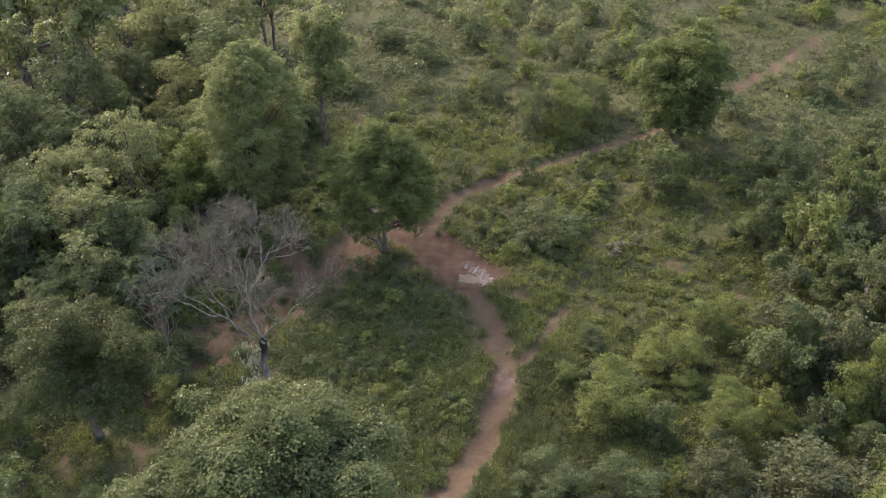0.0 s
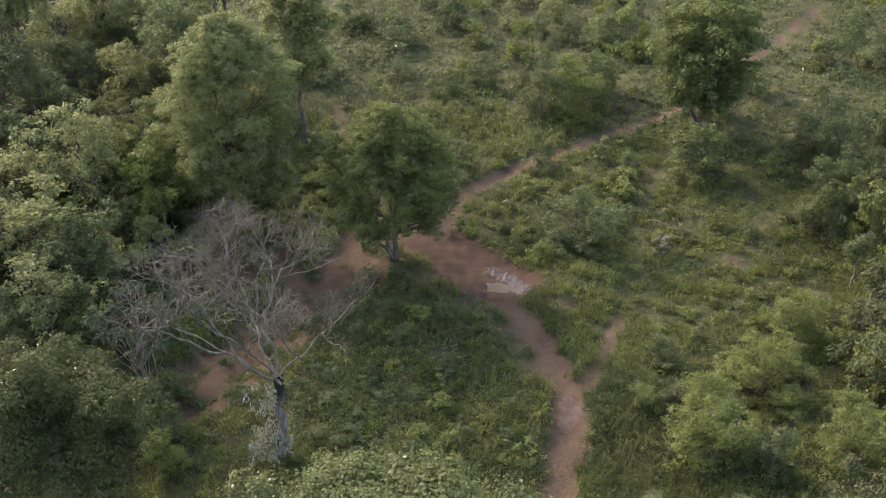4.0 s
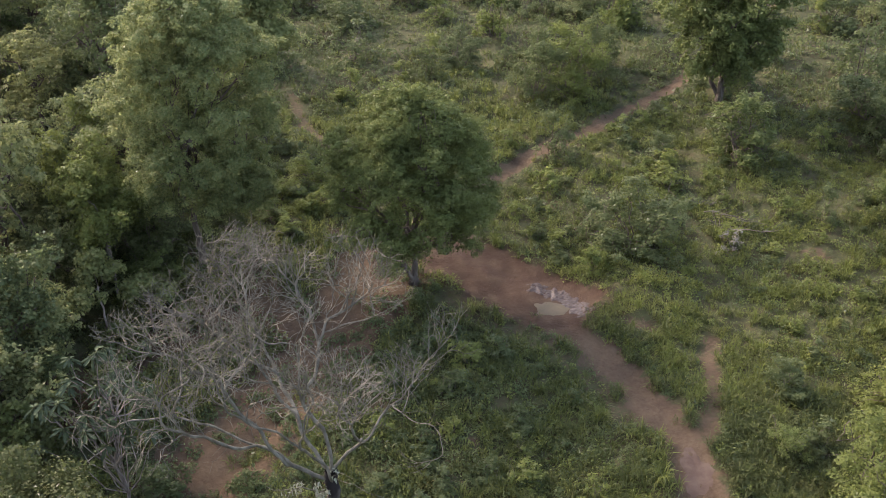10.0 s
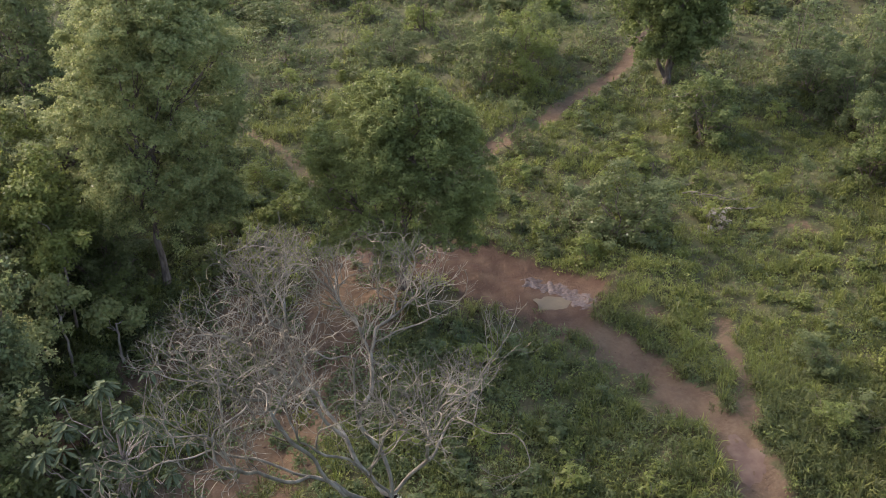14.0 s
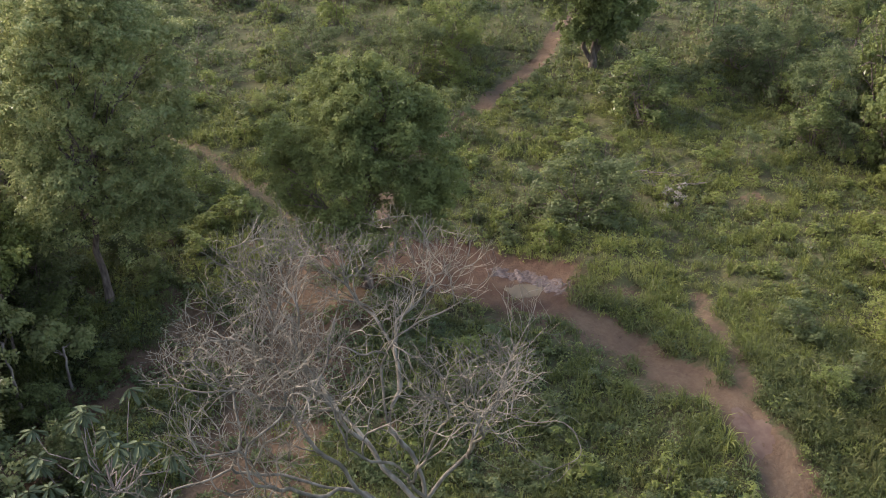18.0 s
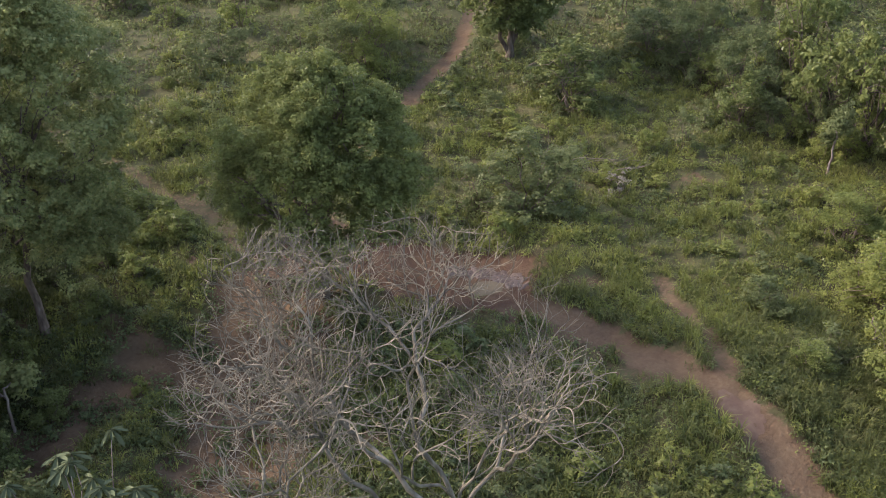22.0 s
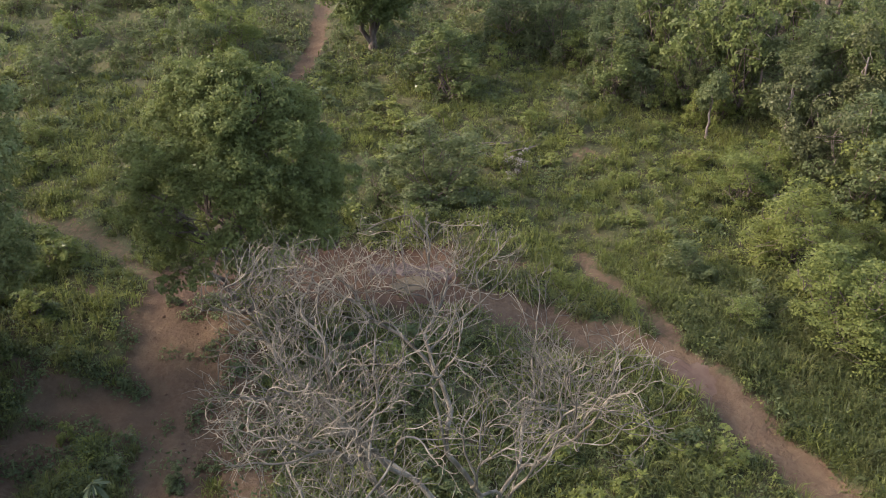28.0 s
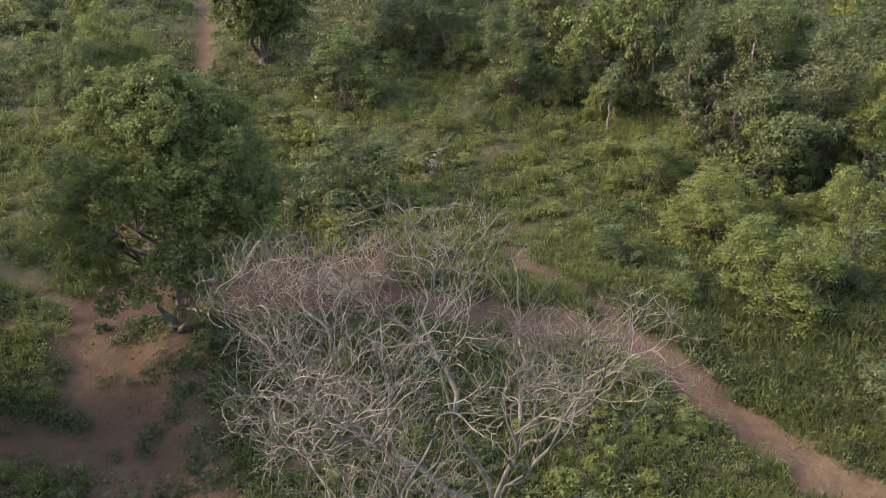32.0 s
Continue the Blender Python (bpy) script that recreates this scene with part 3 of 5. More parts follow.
# the tall oval tree
make_tree("tall_tree", -13.4, 2.3, 5.0, 0.115, dome_lobes(0.4, 0.1, 2.6, 10.0, 2.6, 96, 0.82, 12, 0.62),
          175000, 0.085, LEAF_TALL, BARK, 102, "tall oval olive-green tree with a pale slender trunk", shell=0.65, spread=0.13, per=13, fill=5)
make_tree("dark_round_tree", 8.0, 18.3, 2.6, 0.17,
          [(0.0, 0.0, 6.6, 1.94, 1.94, 1.7), (-1.65, 0.0, 5.1, 1.74, 1.74, 1.7), (1.25, 0.2, 5.2, 1.74, 1.74, 1.7), (0.0, -1.07, 4.4, 1.84, 1.65, 1.8), (-0.2, 1.17, 4.5, 1.84, 1.65, 1.8),
           (-1.45, -0.29, 3.3, 1.45, 1.45, 1.3), (1.25, -0.29, 3.2, 1.45, 1.45, 1.3), (-0.2, -1.17, 2.8, 1.35, 1.25, 1.1), (0.1, 0.87, 2.9, 1.45, 1.25, 1.1), (-0.9, -0.7, 2.0, 1.1, 1.0, 0.8), (0.8, -0.8, 1.9, 1.1, 1.0, 0.8)],
          52000, 0.15, LEAF_MANGO, BARK, 103, "round dark-green tree beside the far dirt track", fill=16, stems=2)
make_tree("slender_tree", -13.2, 12.2, 5.0, 0.13,
          [(0.2, 0, 8.2, 1.3, 1.3, 1.3), (-0.8, 0.3, 7.0, 1.4, 1.4, 1.2), (1.0, 0, 6.8, 1.4, 1.3, 1.2), (0.1, -0.6, 5.6, 1.5, 1.3, 1.1), (0.5, 0.5, 4.7, 1.3, 1.2, 1.0), (-0.3, 0.0, 4.0, 1.1, 1.1, 0.8)],
          26000, 0.14, LEAF_TALL, BARK, 104, "slender olive-green tree at the edge of the wood", fill=9)
make_tree("wood_edge_tree", -27.8, 10.2, 6.0, 0.18,
          [(0, 0, 10.5, 2.2, 2.2, 1.8), (-1.6, 0.4, 8.6, 2.2, 2.0, 1.7), (1.7, 0, 8.8, 2.1, 2.0, 1.7), (0.3, -1.2, 7.6, 2.2, 1.8, 1.6)],
          18000, 0.2, LEAF_WOOD, BARK, 105, "tall thin-trunked tree standing in the wood")
make_tree("young_tree", -16.6, 1.8, 2.0, 0.08,
          [(0, 0, 4.3, 1.1, 1.1, 0.9), (-0.8, 0.2, 3.5, 1.1, 1.1, 0.9), (0.8, -0.1, 3.4, 1.1, 1.1, 0.9), (0.1, -0.7, 2.6, 1.2, 1.1, 0.9), (0.0, 0.7, 2.5, 1.1, 1.0, 0.8)],
          15000, 0.12, LEAF_BRIGHT, BARK_PALE, 108, "young yellow-green tree at the edge of the wood", fill=8)
make_tree("spreading_tree", -0.3, -23.6, 7.4, 0.2,
          [(0, 0, 10.3, 1.6, 1.6, 1.1), (2.0, -0.2, 9.8, 1.4, 1.3, 0.9), (1.3, 1.7, 9.3, 1.3, 1.3, 0.9), (-1.2, 1.6, 9.3, 1.3, 1.3, 0.9), (-1.4, 0.3, 9.9, 1.4, 1.5, 1.1), (1.5, 0.4, 9.8, 1.5, 1.5, 1.1), (0.3, 1.3, 9.9, 1.6, 1.4, 1.1), (-0.2, -1.5, 9.9, 1.7, 1.5, 1.1), (1.7, -1.1, 9.2, 1.3, 1.3, 0.9), (-1.9, -0.9, 9.0, 1.3, 1.3, 0.9), (-2.7, -1.0, 7.9, 1.2, 1.2, 0.9), (-3.1, -1.4, 6.9, 1.1, 1.1, 0.8), (-3.7, -0.6, 7.6, 1.0, 1.0, 0.8)],
          120000, 0.088, LEAF_SHRUB, BARK, 106, "broad spreading tree with glossy mid-green leaves")
# bank tree: the shade over it is put into the leaf colour
make_tree("bank_tree", -12.5, -15.0, 2.6, 0.18,
          [(0, 0, 4.9, 1.7, 1.7, 1.3), (-1.7, 0.3, 4.0, 1.7, 1.7, 1.3), (1.5, 0.5, 4.3, 1.6, 1.7, 1.2), (0.2, 1.6, 3.6, 1.7, 1.6, 1.2), (-0.3, -1.7, 3.5, 1.9, 1.7, 1.3), (1.8, -1.0, 3.0, 1.5, 1.5, 1.1)],
          72000, 0.09, LEAF_SHADED, BARK, 107, "leafy green tree above the eroded bank")


def fork_twigs(nodes, par, starts, bunches_at, step, rng):
    """Twigs that fork again and again from the starts (node, heading), each fork shorter and more upright, kept inside open bunches and clear of one another."""
    at, size = bunches_at[:, :3], bunches_at[:, 3:6]
    held = collections.Counter()
    queue = collections.deque((n, d, 0.36, 0) for n, d in starts)
    while queue:
        n, d, length, depth = queue.popleft()
        stopped = False
        for _ in range(max(2, int(length * rng.uniform(0.7, 1.3) / step))):
            d = d + rng.normal(0, 0.2, 3) + [0, 0, 0.03]
            d /= np.linalg.norm(d)
            p = nodes[n] + d * step
            cell = tuple(np.floor(p / 0.105).astype(int))
            inside = (np.linalg.norm((p - at) / size, axis=1) < rng.uniform(0.95, 1.3)).any()
            if held[cell] > 1 or (depth > 1 and not inside):
                stopped = True
                break
            held[cell] += 1
            par.append(n)
            nodes.append(p)
            n = len(nodes) - 1
        if stopped or depth == 7:
            continue
        axis_ = np.cross(d, rng.normal(0, 1, 3))
        axis_ /= np.linalg.norm(axis_) + 1e-9
        for turn in (rng.uniform(0.2, 0.6), -rng.uniform(0.4, 0.9)):
            e = d * math.cos(turn) + axis_ * math.sin(turn) + [0, 0, 0.08]
            queue.append((n, e / np.linalg.norm(e), length * rng.uniform(0.75, 0.98), depth + 1))
    return np.array(nodes), np.array(par)


def dead_tree():
    """A leafless tree: a trunk charred below its forks, crooked spreading limbs and a crown of pale twigs in open bunches."""
    rng = np.random.RandomState(55)
    foot = np.array([-6.95, -11.3, 0.0])
    foot[2] = zat(foot[0], foot[1]) - 0.05
    root = tagged(new("dead_tree"), "leafless dead tree with a wide crown of bleached grey twigs", "tree")
    root.location = foot
    P = bend((0, 0, -0.1), (0.2, 0.1, 3.5), rng, 12, 0.025)
    seeds, line = [p for p in P], list(range(-1, len(P) - 1))

    def crooked(start, *stops):
        """A limb from a grown node past the stops, wandering on the way; returns its nodes."""
        ids, prev = [], start
        for stop in stops:
            goal, a0 = np.array(stop, float) - [foot[0], foot[1], 0], seeds[prev]
            n0 = max(3, int(np.linalg.norm(goal - a0) / 0.15))
            side = np.cumsum(rng.normal(0, 0.055, (n0, 3)), 0)
            side -= np.linspace(0, 1, n0)[:, None] * side[-1]
            for p in (bend(a0, goal, rng, n0, 0.0) + side)[1:]:
                line.append(prev)
                seeds.append(p)
                prev = len(seeds) - 1
                ids.append(prev)
        return ids

    top = len(P) - 1
    left = crooked(top, (-7.5, -10.6, 4.2), (-8.3, -9.3, 5.0), (-9.0, -8.8, 6.1), (-9.3, -8.5, 7.3))
    crooked(left[7], (-8.6, -9.9, 5.6), (-8.7, -9.5, 7.2))
    crooked(left[14], (-9.3, -9.9, 6.2), (-10.0, -10.6, 7.3))
    low = crooked(top - 1, (-8.0, -11.4, 4.2), (-9.3, -11.3, 4.9), (-10.6, -11.5, 5.1), (-11.8, -11.6, 5.0))
    crooked(low[9], (-9.4, -12.6, 5.8), (-10.0, -13.1, 6.2))
    crooked(low[5], (-8.9, -11.3, 5.8), (-9.6, -11.7, 7.0), (-10.4, -12.0, 7.5))
    mid = crooked(top, (-7.3, -10.9, 5.3), (-6.9, -9.85, 6.3), (-6.75, -8.8, 7.3))
    crooked(mid[-7], (-6.1, -9.1, 6.8), (-5.6, -9.3, 7.7))
    crooked(mid[9], (-7.4, -10.6, 6.3), (-7.2, -10.9, 7.2))
    crooked(mid[16], (-7.6, -9.0, 6.8), (-8.0, -8.8, 7.5))
    fore = crooked(top - 1, (-7.1, -11.8, 4.6), (-7.5, -12.5, 5.8), (-8.3, -13.1, 7.1))
    crooked(fore[10], (-6.9, -12.7, 6.4), (-6.4, -13.2, 7.4))
    arm = crooked(top, (-6.2, -11.1, 4.1), (-5.5, -10.6, 4.9), (-4.9, -9.9, 5.2), (-4.1, -9.1, 5.9))
    crooked(arm[4], (-6.1, -11.9, 5.2), (-6.2, -12.7, 6.4), (-6.1, -13.3, 7.4))
    crooked(arm[10], (-4.9, -11.3, 5.1), (-4.4, -11.8, 5.4))
    crooked(top - 1, (-6.2, -11.7, 3.7), (-5.4, -12.0, 3.6), (-5.0, -12.1, 3.0))
    hang = crooked(top - 2, (-7.5, -11.9, 3.6), (-7.9, -12.3, 2.7), (-8.0, -12.5, 1.3))
    crooked(hang[8], (-8.5, -12.4, 2.1))
    # open bunches of twigs stand along the upper limbs
    spread = np.array(((-9.0, -8.7, 7.3, 1.2, 1.1, 0.9), (-8.2, -9.2, 7.4, 1.2, 1.1, 0.8), (-9.9, -10.4, 7.1, 1.0, 1.1, 0.9), (-10.3, -12.0, 7.3, 1.0, 1.1, 0.8), (-9.8, -12.9, 6.2, 1.0, 1.0, 0.7),
                       (-8.8, -11.2, 6.9, 1.2, 1.1, 0.9), (-6.8, -8.5, 7.1, 1.1, 0.9, 0.9), (-5.7, -9.3, 7.3, 0.8, 0.8, 0.9), (-7.2, -10.9, 7.1, 0.9, 0.8, 0.7),
                       (-8.3, -13.2, 7.3, 1.3, 1.1, 0.8), (-6.5, -13.1, 7.4, 1.2, 1.1, 0.8), (-6.1, -12.2, 6.4, 1.0, 1.0, 0.8), (-9.2, -10.2, 5.9, 1.2, 1.2, 0.8), (-5.0, -10.2, 5.7, 0.7, 0.7, 0.5), (-4.1, -9.1, 5.9, 0.7, 0.7, 0.6),
                       (-4.7, -12.0, 5.0, 0.5, 0.6, 0.5), (-5.2, -12.1, 3.5, 0.6, 0.4, 0.4), (-8.1, -12.5, 1.6, 0.35, 0.35, 0.8), (-11.4, -11.6, 5.1, 0.9, 0.9, 0.6))) - [foot[0], foot[1], 0, 0, 0, 0]
    for x, y, z, rx, ry, rz in spread:
        for _ in range(int(2.6 * rx * ry)):
            goal = np.array((x, y, z)) + rng.uniform(-0.75, 0.75, 3) * [rx, ry, rz]
            gap = np.linalg.norm(np.array(seeds) - goal, axis=1) + 1.5 * np.maximum(0, np.array(seeds)[:, 2] - goal[2] + 0.4)
            gap[: len(P) - 1] = 9
            crooked(int(gap.argmin()), goal + [foot[0], foot[1], 0])
    starts = []
    for n in range(len(P), len(seeds)):
        tip = n not in line
        run = seeds[n] - seeds[line[n]]
        run = run / (np.linalg.norm(run) + 1e-9)
        out = (seeds[n] - [0.0, 0.0, 3.6]) * [1, 1, 0.5]
        out /= np.linalg.norm(out)
        if tip:
            starts += [(n, run)] * 2
        elif seeds[n][2] > 4.4 and rng.uniform() < 0.42 or rng.uniform() < 0.12:
            d = 0.45 * run + 0.5 * out + rng.normal(0, 0.5, 3) + [0, 0, 0.45]
            starts.append((n, d / np.linalg.norm(d)))
    nodes, par = fork_twigs(seeds, line, starts, spread, 0.085, rng)
    m = len(nodes)
    kids = [[] for _ in range(m)]
    for i in range(1, m):
        kids[par[i]].append(i)
    rad = np.zeros(m)
    for i in range(m - 1, -1, -1):
        rad[i] = 0.0044 if not kids[i] else (sum(rad[k] ** 2.9 for k in kids[i])) ** (1 / 2.9)
    rad = np.minimum(rad, 0.075)
    # the wood runs in smooth bends from fork to fork
    for _ in range(1):
        was = nodes.copy()
        for i in range(len(P), m):
            if kids[i]:
                nodes[i] = 0.5 * was[i] + 0.25 * was[par[i]] + 0.25 * was[max(kids[i], key=lambda k: rad[k])]
    last = len(P) - 1
    V, F = tubes([(P, np.maximum(rad[: last + 1], 0.145) * np.array([1.5, 1.2] + [1.05] * (last - 1)))], 10)
    part("trunk", mesh_np("trunk", V, F, TRUNK_DEAD, True), root, "grey trunk charred black towards the fork")
    # each first limb with its spray of twigs
    for j in range(last + 1):
        for first in kids[j]:
            if first <= last:
                continue
            rods, twigs, stack = [], [], [(j, first)]
            while stack:
                s0, c = stack.pop()
                run, cur = [s0, c], c
                while kids[cur]:
                    nxt = max(kids[cur], key=lambda k: rad[k])
                    stack += [(cur, k) for k in kids[cur] if k != nxt]
                    run.append(nxt)
                    cur = nxt
                rr = rad[run].copy()
                rr[0] = rr[1]
                (rods if rr[1] > 0.016 else twigs).append((nodes[run], rr))
            if not rods:
                rods, twigs = twigs, []
            V, F = tubes(rods, 6)
            limb = part("limb", mesh_np("limb", V, F, DEADWOOD, True), root)
            if twigs:
                V, F = tubes(twigs, 3)
                tagged(part("twig_spray", mesh_np("twig_spray", V, F, DEADWOOD), limb), kind="stuff")


def charred_mat():
    m = bark_mat("dead_trunk", (0.085, 0.07, 0.058), (0.21, 0.185, 0.155), 7)
    nt = m.node_tree
    b = nt.nodes["Principled BSDF"]
    old = b.inputs["Base Color"].links[0].from_socket
    tc, sep = nt.nodes.new("ShaderNodeTexCoord"), nt.nodes.new("ShaderNodeSeparateXYZ")
    nt.links.new(tc.outputs["Object"], sep.inputs[0])
    hgt = math_node(nt, "ADD", sep.outputs[2], math_node(nt, "MULTIPLY", noise_tex(nt, 3, 3), 0.8))
    nt.links.new(mix_col(nt, ramp(nt, hgt, 2.9, 3.4), old, (0.022, 0.018, 0.016)), b.inputs["Base Color"])
    return m


TRUNK_DEAD = charred_mat()
dead_tree()


# ---- shrubs ----
PLANTS = {}


def make_shrub(name, label, mat, seed, n_leaf=1500, leaf=0.15, lobes=5, tall=1.0, per=22, spread=0.16, group="shrubs of the clearing"):
    """A shrub two metres wide and two high; copies are scaled."""
    rng = np.random.RandomState(seed)
    root = tagged(new(name), label, "shrub", group)
    lb = []
    for k in range(lobes):
        a, d = 6.28 * k / lobes + rng.uniform(-0.5, 0.5), rng.uniform(0.2, 0.65)
        r = rng.uniform(0.34, 0.52)
        lb.append((d * math.cos(a), d * math.sin(a), tall * rng.uniform(0.32, 1.5), r, r, r * rng.uniform(0.7, 1.1)))
    lb.append((rng.uniform(-0.2, 0.2), rng.uniform(-0.2, 0.2), 1.5 * tall, 0.42, 0.42, 0.45))
    for k in range(4):
        a = 1.57 * k + rng.uniform(-0.5, 0.5)
        lb.append((0.55 * math.cos(a), 0.55 * math.sin(a), 0.28, 0.42, 0.42, 0.3))
    rods = []
    for l in lb:
        rods.append((bend((rng.normal(0, 0.06), rng.normal(0, 0.06), -0.1), l[:3], rng, 6, 0.06), np.linspace(0.02, 0.006, 6)))
        for _ in range(4):
            e = np.array(l[:3]) + rng.uniform(-0.9, 0.9, 3) * np.array(l[3:6])
            rods.append((bend(rods[-1][0][3] if len(rods[-1][0]) > 3 else l[:3], e, rng, 4, 0.08), np.linspace(0.007, 0.0025, 4)))
    V, F = tubes(rods, 4)
    tagged(part("branchwork", mesh_np("branchwork", V, F, BARK), root), kind="stuff")
    C, N = crown_points(bunches(lb, rng, 4), n_leaf, rng, per, spread, 0.35)
    C[:, 2] = np.maximum(C[:, 2], 0.05)
    V, F = leaves(C, N, leaf, rng, fold=n_leaf > 2300)
    part("foliage", mesh_np("foliage", V, F, mat), root)
    PLANTS[root.name] = (V, F, mat)
    return root


KINDS = {
    "round": [make_shrub("shrub", "leafy mid-green shrub growing in grass", LEAF_SHRUB, 201, 3400, 0.095), make_shrub("shrub", "leafy mid-green shrub growing in grass", LEAF_SHRUB, 202, 3400, 0.095, lobes=7)],
    "bright": [make_shrub("shrub", "fresh yellow-green shrub in tall grass", LEAF_BRIGHT, 203, 4600, 0.075), make_shrub("shrub", "fresh yellow-green shrub in tall grass", LEAF_BRIGHT, 204, 4600, 0.075, lobes=7)],
    "thin": [make_shrub("sapling", "thin open sapling with pale green leaves", LEAF_SHRUB, 205, 1500, 0.1, 4), make_shrub("sapling", "thin open sapling with pale green leaves", LEAF_BRIGHT, 206, 1400, 0.1, 4)],
    # the second dark shrub has shade put into its leaf colour
    "dark": [make_shrub("shrub", "dense dark-green shrub under the trees", LEAF_MANGO, 207, 3600, 0.1), make_shrub("shrub", "dense dark-green shrub under the trees", LEAF_SHADED, 208, 3600, 0.1, 7)],
    "grey": [make_shrub("shrub", "grey-green leafy shrub in full leaf", LEAF_GREY, 209, 3600, 0.085, 7)],
    "dry": [make_shrub("dry_shrub", "small whitish dried-out shrub in the grass", LEAF_DRY, 210, 800, 0.08, 4)],
}
SMALL = {
    "round": [make_shrub("bush", "small leafy green bush in the grass", LEAF_SHRUB, 231, 900, 0.19, 5, per=14, spread=0.2), make_shrub("bush", "small leafy green bush in the grass", LEAF_SHRUB, 232, 800, 0.2, 4, per=12, spread=0.22)],
    "bright": [make_shrub("bush", "small yellow-green bush in the grass", LEAF_BRIGHT, 233, 900, 0.19, 5, per=14, spread=0.2), make_shrub("bush", "small yellow-green bush in the grass", LEAF_BRIGHT, 234, 800, 0.2, 4, per=12, spread=0.22)],
    "thin": [make_shrub("seedling", "thin young seedling with few leaves", LEAF_BRIGHT, 235, 380, 0.2, 3, per=9, spread=0.2)],
}
LARGE = {
    "round": [make_shrub("large_shrub", "large leafy mid-green shrub with many stems", LEAF_SHRUB, 221, 9500, 0.055, 9, per=30, spread=0.12)],
    "bright": [make_shrub("large_shrub", "large fresh yellow-green shrub in tall grass", LEAF_BRIGHT, 222, 12500, 0.045, 9, per=30, spread=0.12)],
    "dark": [make_shrub("large_shrub", "large dense dark-green shrub under the trees", LEAF_MANGO, 223, 4300, 0.078, 9, per=30, spread=0.12)],
    "thin": [make_shrub("thin_shrub", "tall open shrub with small pale leaves", LEAF_GREY, 225, 2600, 0.06, 8, per=14, spread=0.13)],
    "grey": [make_shrub("large_shrub", "large grey-green shrub with fine leaves", LEAF_GREY, 224, 8600, 0.056, 11, per=30, spread=0.11)],
}
FAR = {
    "round": [make_shrub("shrub", "leafy mid-green shrub far across the savanna", LEAF_SHRUB, 211, 2200, 0.1, per=12)],
    "bright": [make_shrub("shrub", "yellow-green shrub far across the savanna", LEAF_BRIGHT, 212, 2200, 0.1, per=12)],
    "thin": [make_shrub("sapling", "thin pale sapling far across the savanna", LEAF_SHRUB, 213, 1000, 0.1, 4, per=12)],
    "dark": [make_shrub("shrub", "dark-green shrub of the distant thicket", LEAF_WOOD, 214, 2200, 0.1, per=12)],
}
used_kinds = set()
seed_rng = random.Random(77)


def shrub(kind, x, y, w, h):
    """Place one shrub of a kind, w metres wide and h high."""
    off = math.hypot(x - 1, y + 3)
    large = w > 2.7 and off < 26 and kind in LARGE
    far = off > 21 and not large and kind in FAR
    small = not far and w < 1.5 and kind in SMALL
    pool = FAR[kind] if far else LARGE[kind] if large else SMALL[kind] if small else KINDS[kind]
    k = seed_rng.randrange(len(pool))
    m = pose(x, y, zat(x, y) - 0.03, 0, 0, seed_rng.uniform(0, 360)) @ Matrix.Diagonal((w / 2, w / 2, h / 2, 1))
    if (kind, k, far, large, small) not in used_kinds:
        used_kinds.add((kind, k, far, large, small))
        pool[k].matrix_basis = m
        return pool[k]
    ob = pool[k].copy()
    scene.collection.objects.link(ob)
    for c in pool[k].children:
        d = c.copy()
        scene.collection.objects.link(d)
        d.parent = ob
    ob.matrix_basis = m
    return ob


# round the clearing
for row in (("round", 2.2, 4.3, 4.0, 3.0), ("thin", 0.7, 5.2, 2.1, 1.9), ("dark", 7.5, 11.2, 4.0, 2.9), ("thin", 9.7, 6.2, 1.5, 1.6), ("dark", 12.6, 7.1, 2.9, 2.5),
            ("round", 15.0, 13.0, 3.6, 4.1), ("round", -0.9, 18.1, 3.2, 4.0), ("thin", -0.5, 11.7, 1.9, 2.5), ("bright", 2.2, 22.9, 2.8, 3.1), ("thin", 15.2, 20.1, 3.7, 3.9),
            ("bright", -10.1, 18.0, 2.2, 1.9), ("bright", -10.6, 8.6, 2.7, 1.6), ("dry", 5.75, 4.3, 1.3, 1.3), ("round", 7.6, 13.2, 2.7, 2.6)):
    shrub(*row)
# beside the south track
for row in (("bright", 9.2, -4.9, 3.8, 2.6), ("round", 13.7, -3.7, 4.4, 4.0), ("round", 17.4, 0.8, 3.4, 4.3), ("bright", 10.8, -1.4, 3.0, 2.2), ("bright", 7.2, -8.4, 4.2, 2.6),
            ("round", 5.3, -13.2, 3.0, 2.0), ("round", 8.0, -13.2, 3.3, 2.6), ("bright", 11.7, -8.5, 3.1, 2.7), ("grey", 14.7, -11.6, 6.0, 3.4), ("bright", 16.6, -5.7, 3.3, 3.5),
            ("bright", 5.0, -6.6, 1.6, 1.0), ("thin", -0.4, -8.6, 1.0, 1.1), ("round", 9.1, -9.4, 1.9, 2.4), ("grey", 11.3, -12.0, 3.2, 3.0)):
    shrub(*row)
# along the right-hand thicket
for row in (("dark", 15.3, 5.6, 4.0, 4.4), ("dark", 18.8, 10.8, 4.0, 5.4), ("thin", 14.8, 14.7, 2.5, 3.6), ("round", 13.6, 8.1, 3.0, 3.8), ("dark", 16.5, 8.5, 3.8, 5.5),
            ("round", 14.3, 16.0, 4.5, 3.2), ("bright", 0.9, 18.3, 4.0, 3.9), ("dark", 16.0, 3.7, 3.6, 5.2), ("round", 16.7, 10.5, 3.7, 3.3), ("round", 18.5, 0.6, 3.8, 5.2),
            ("thin", 16.4, -4.2, 3.9, 4.8), ("bright", 17.6, -5.9, 2.9, 5.0), ("thin", 13.4, -4.0, 2.7, 2.8)):
    shrub(*row)
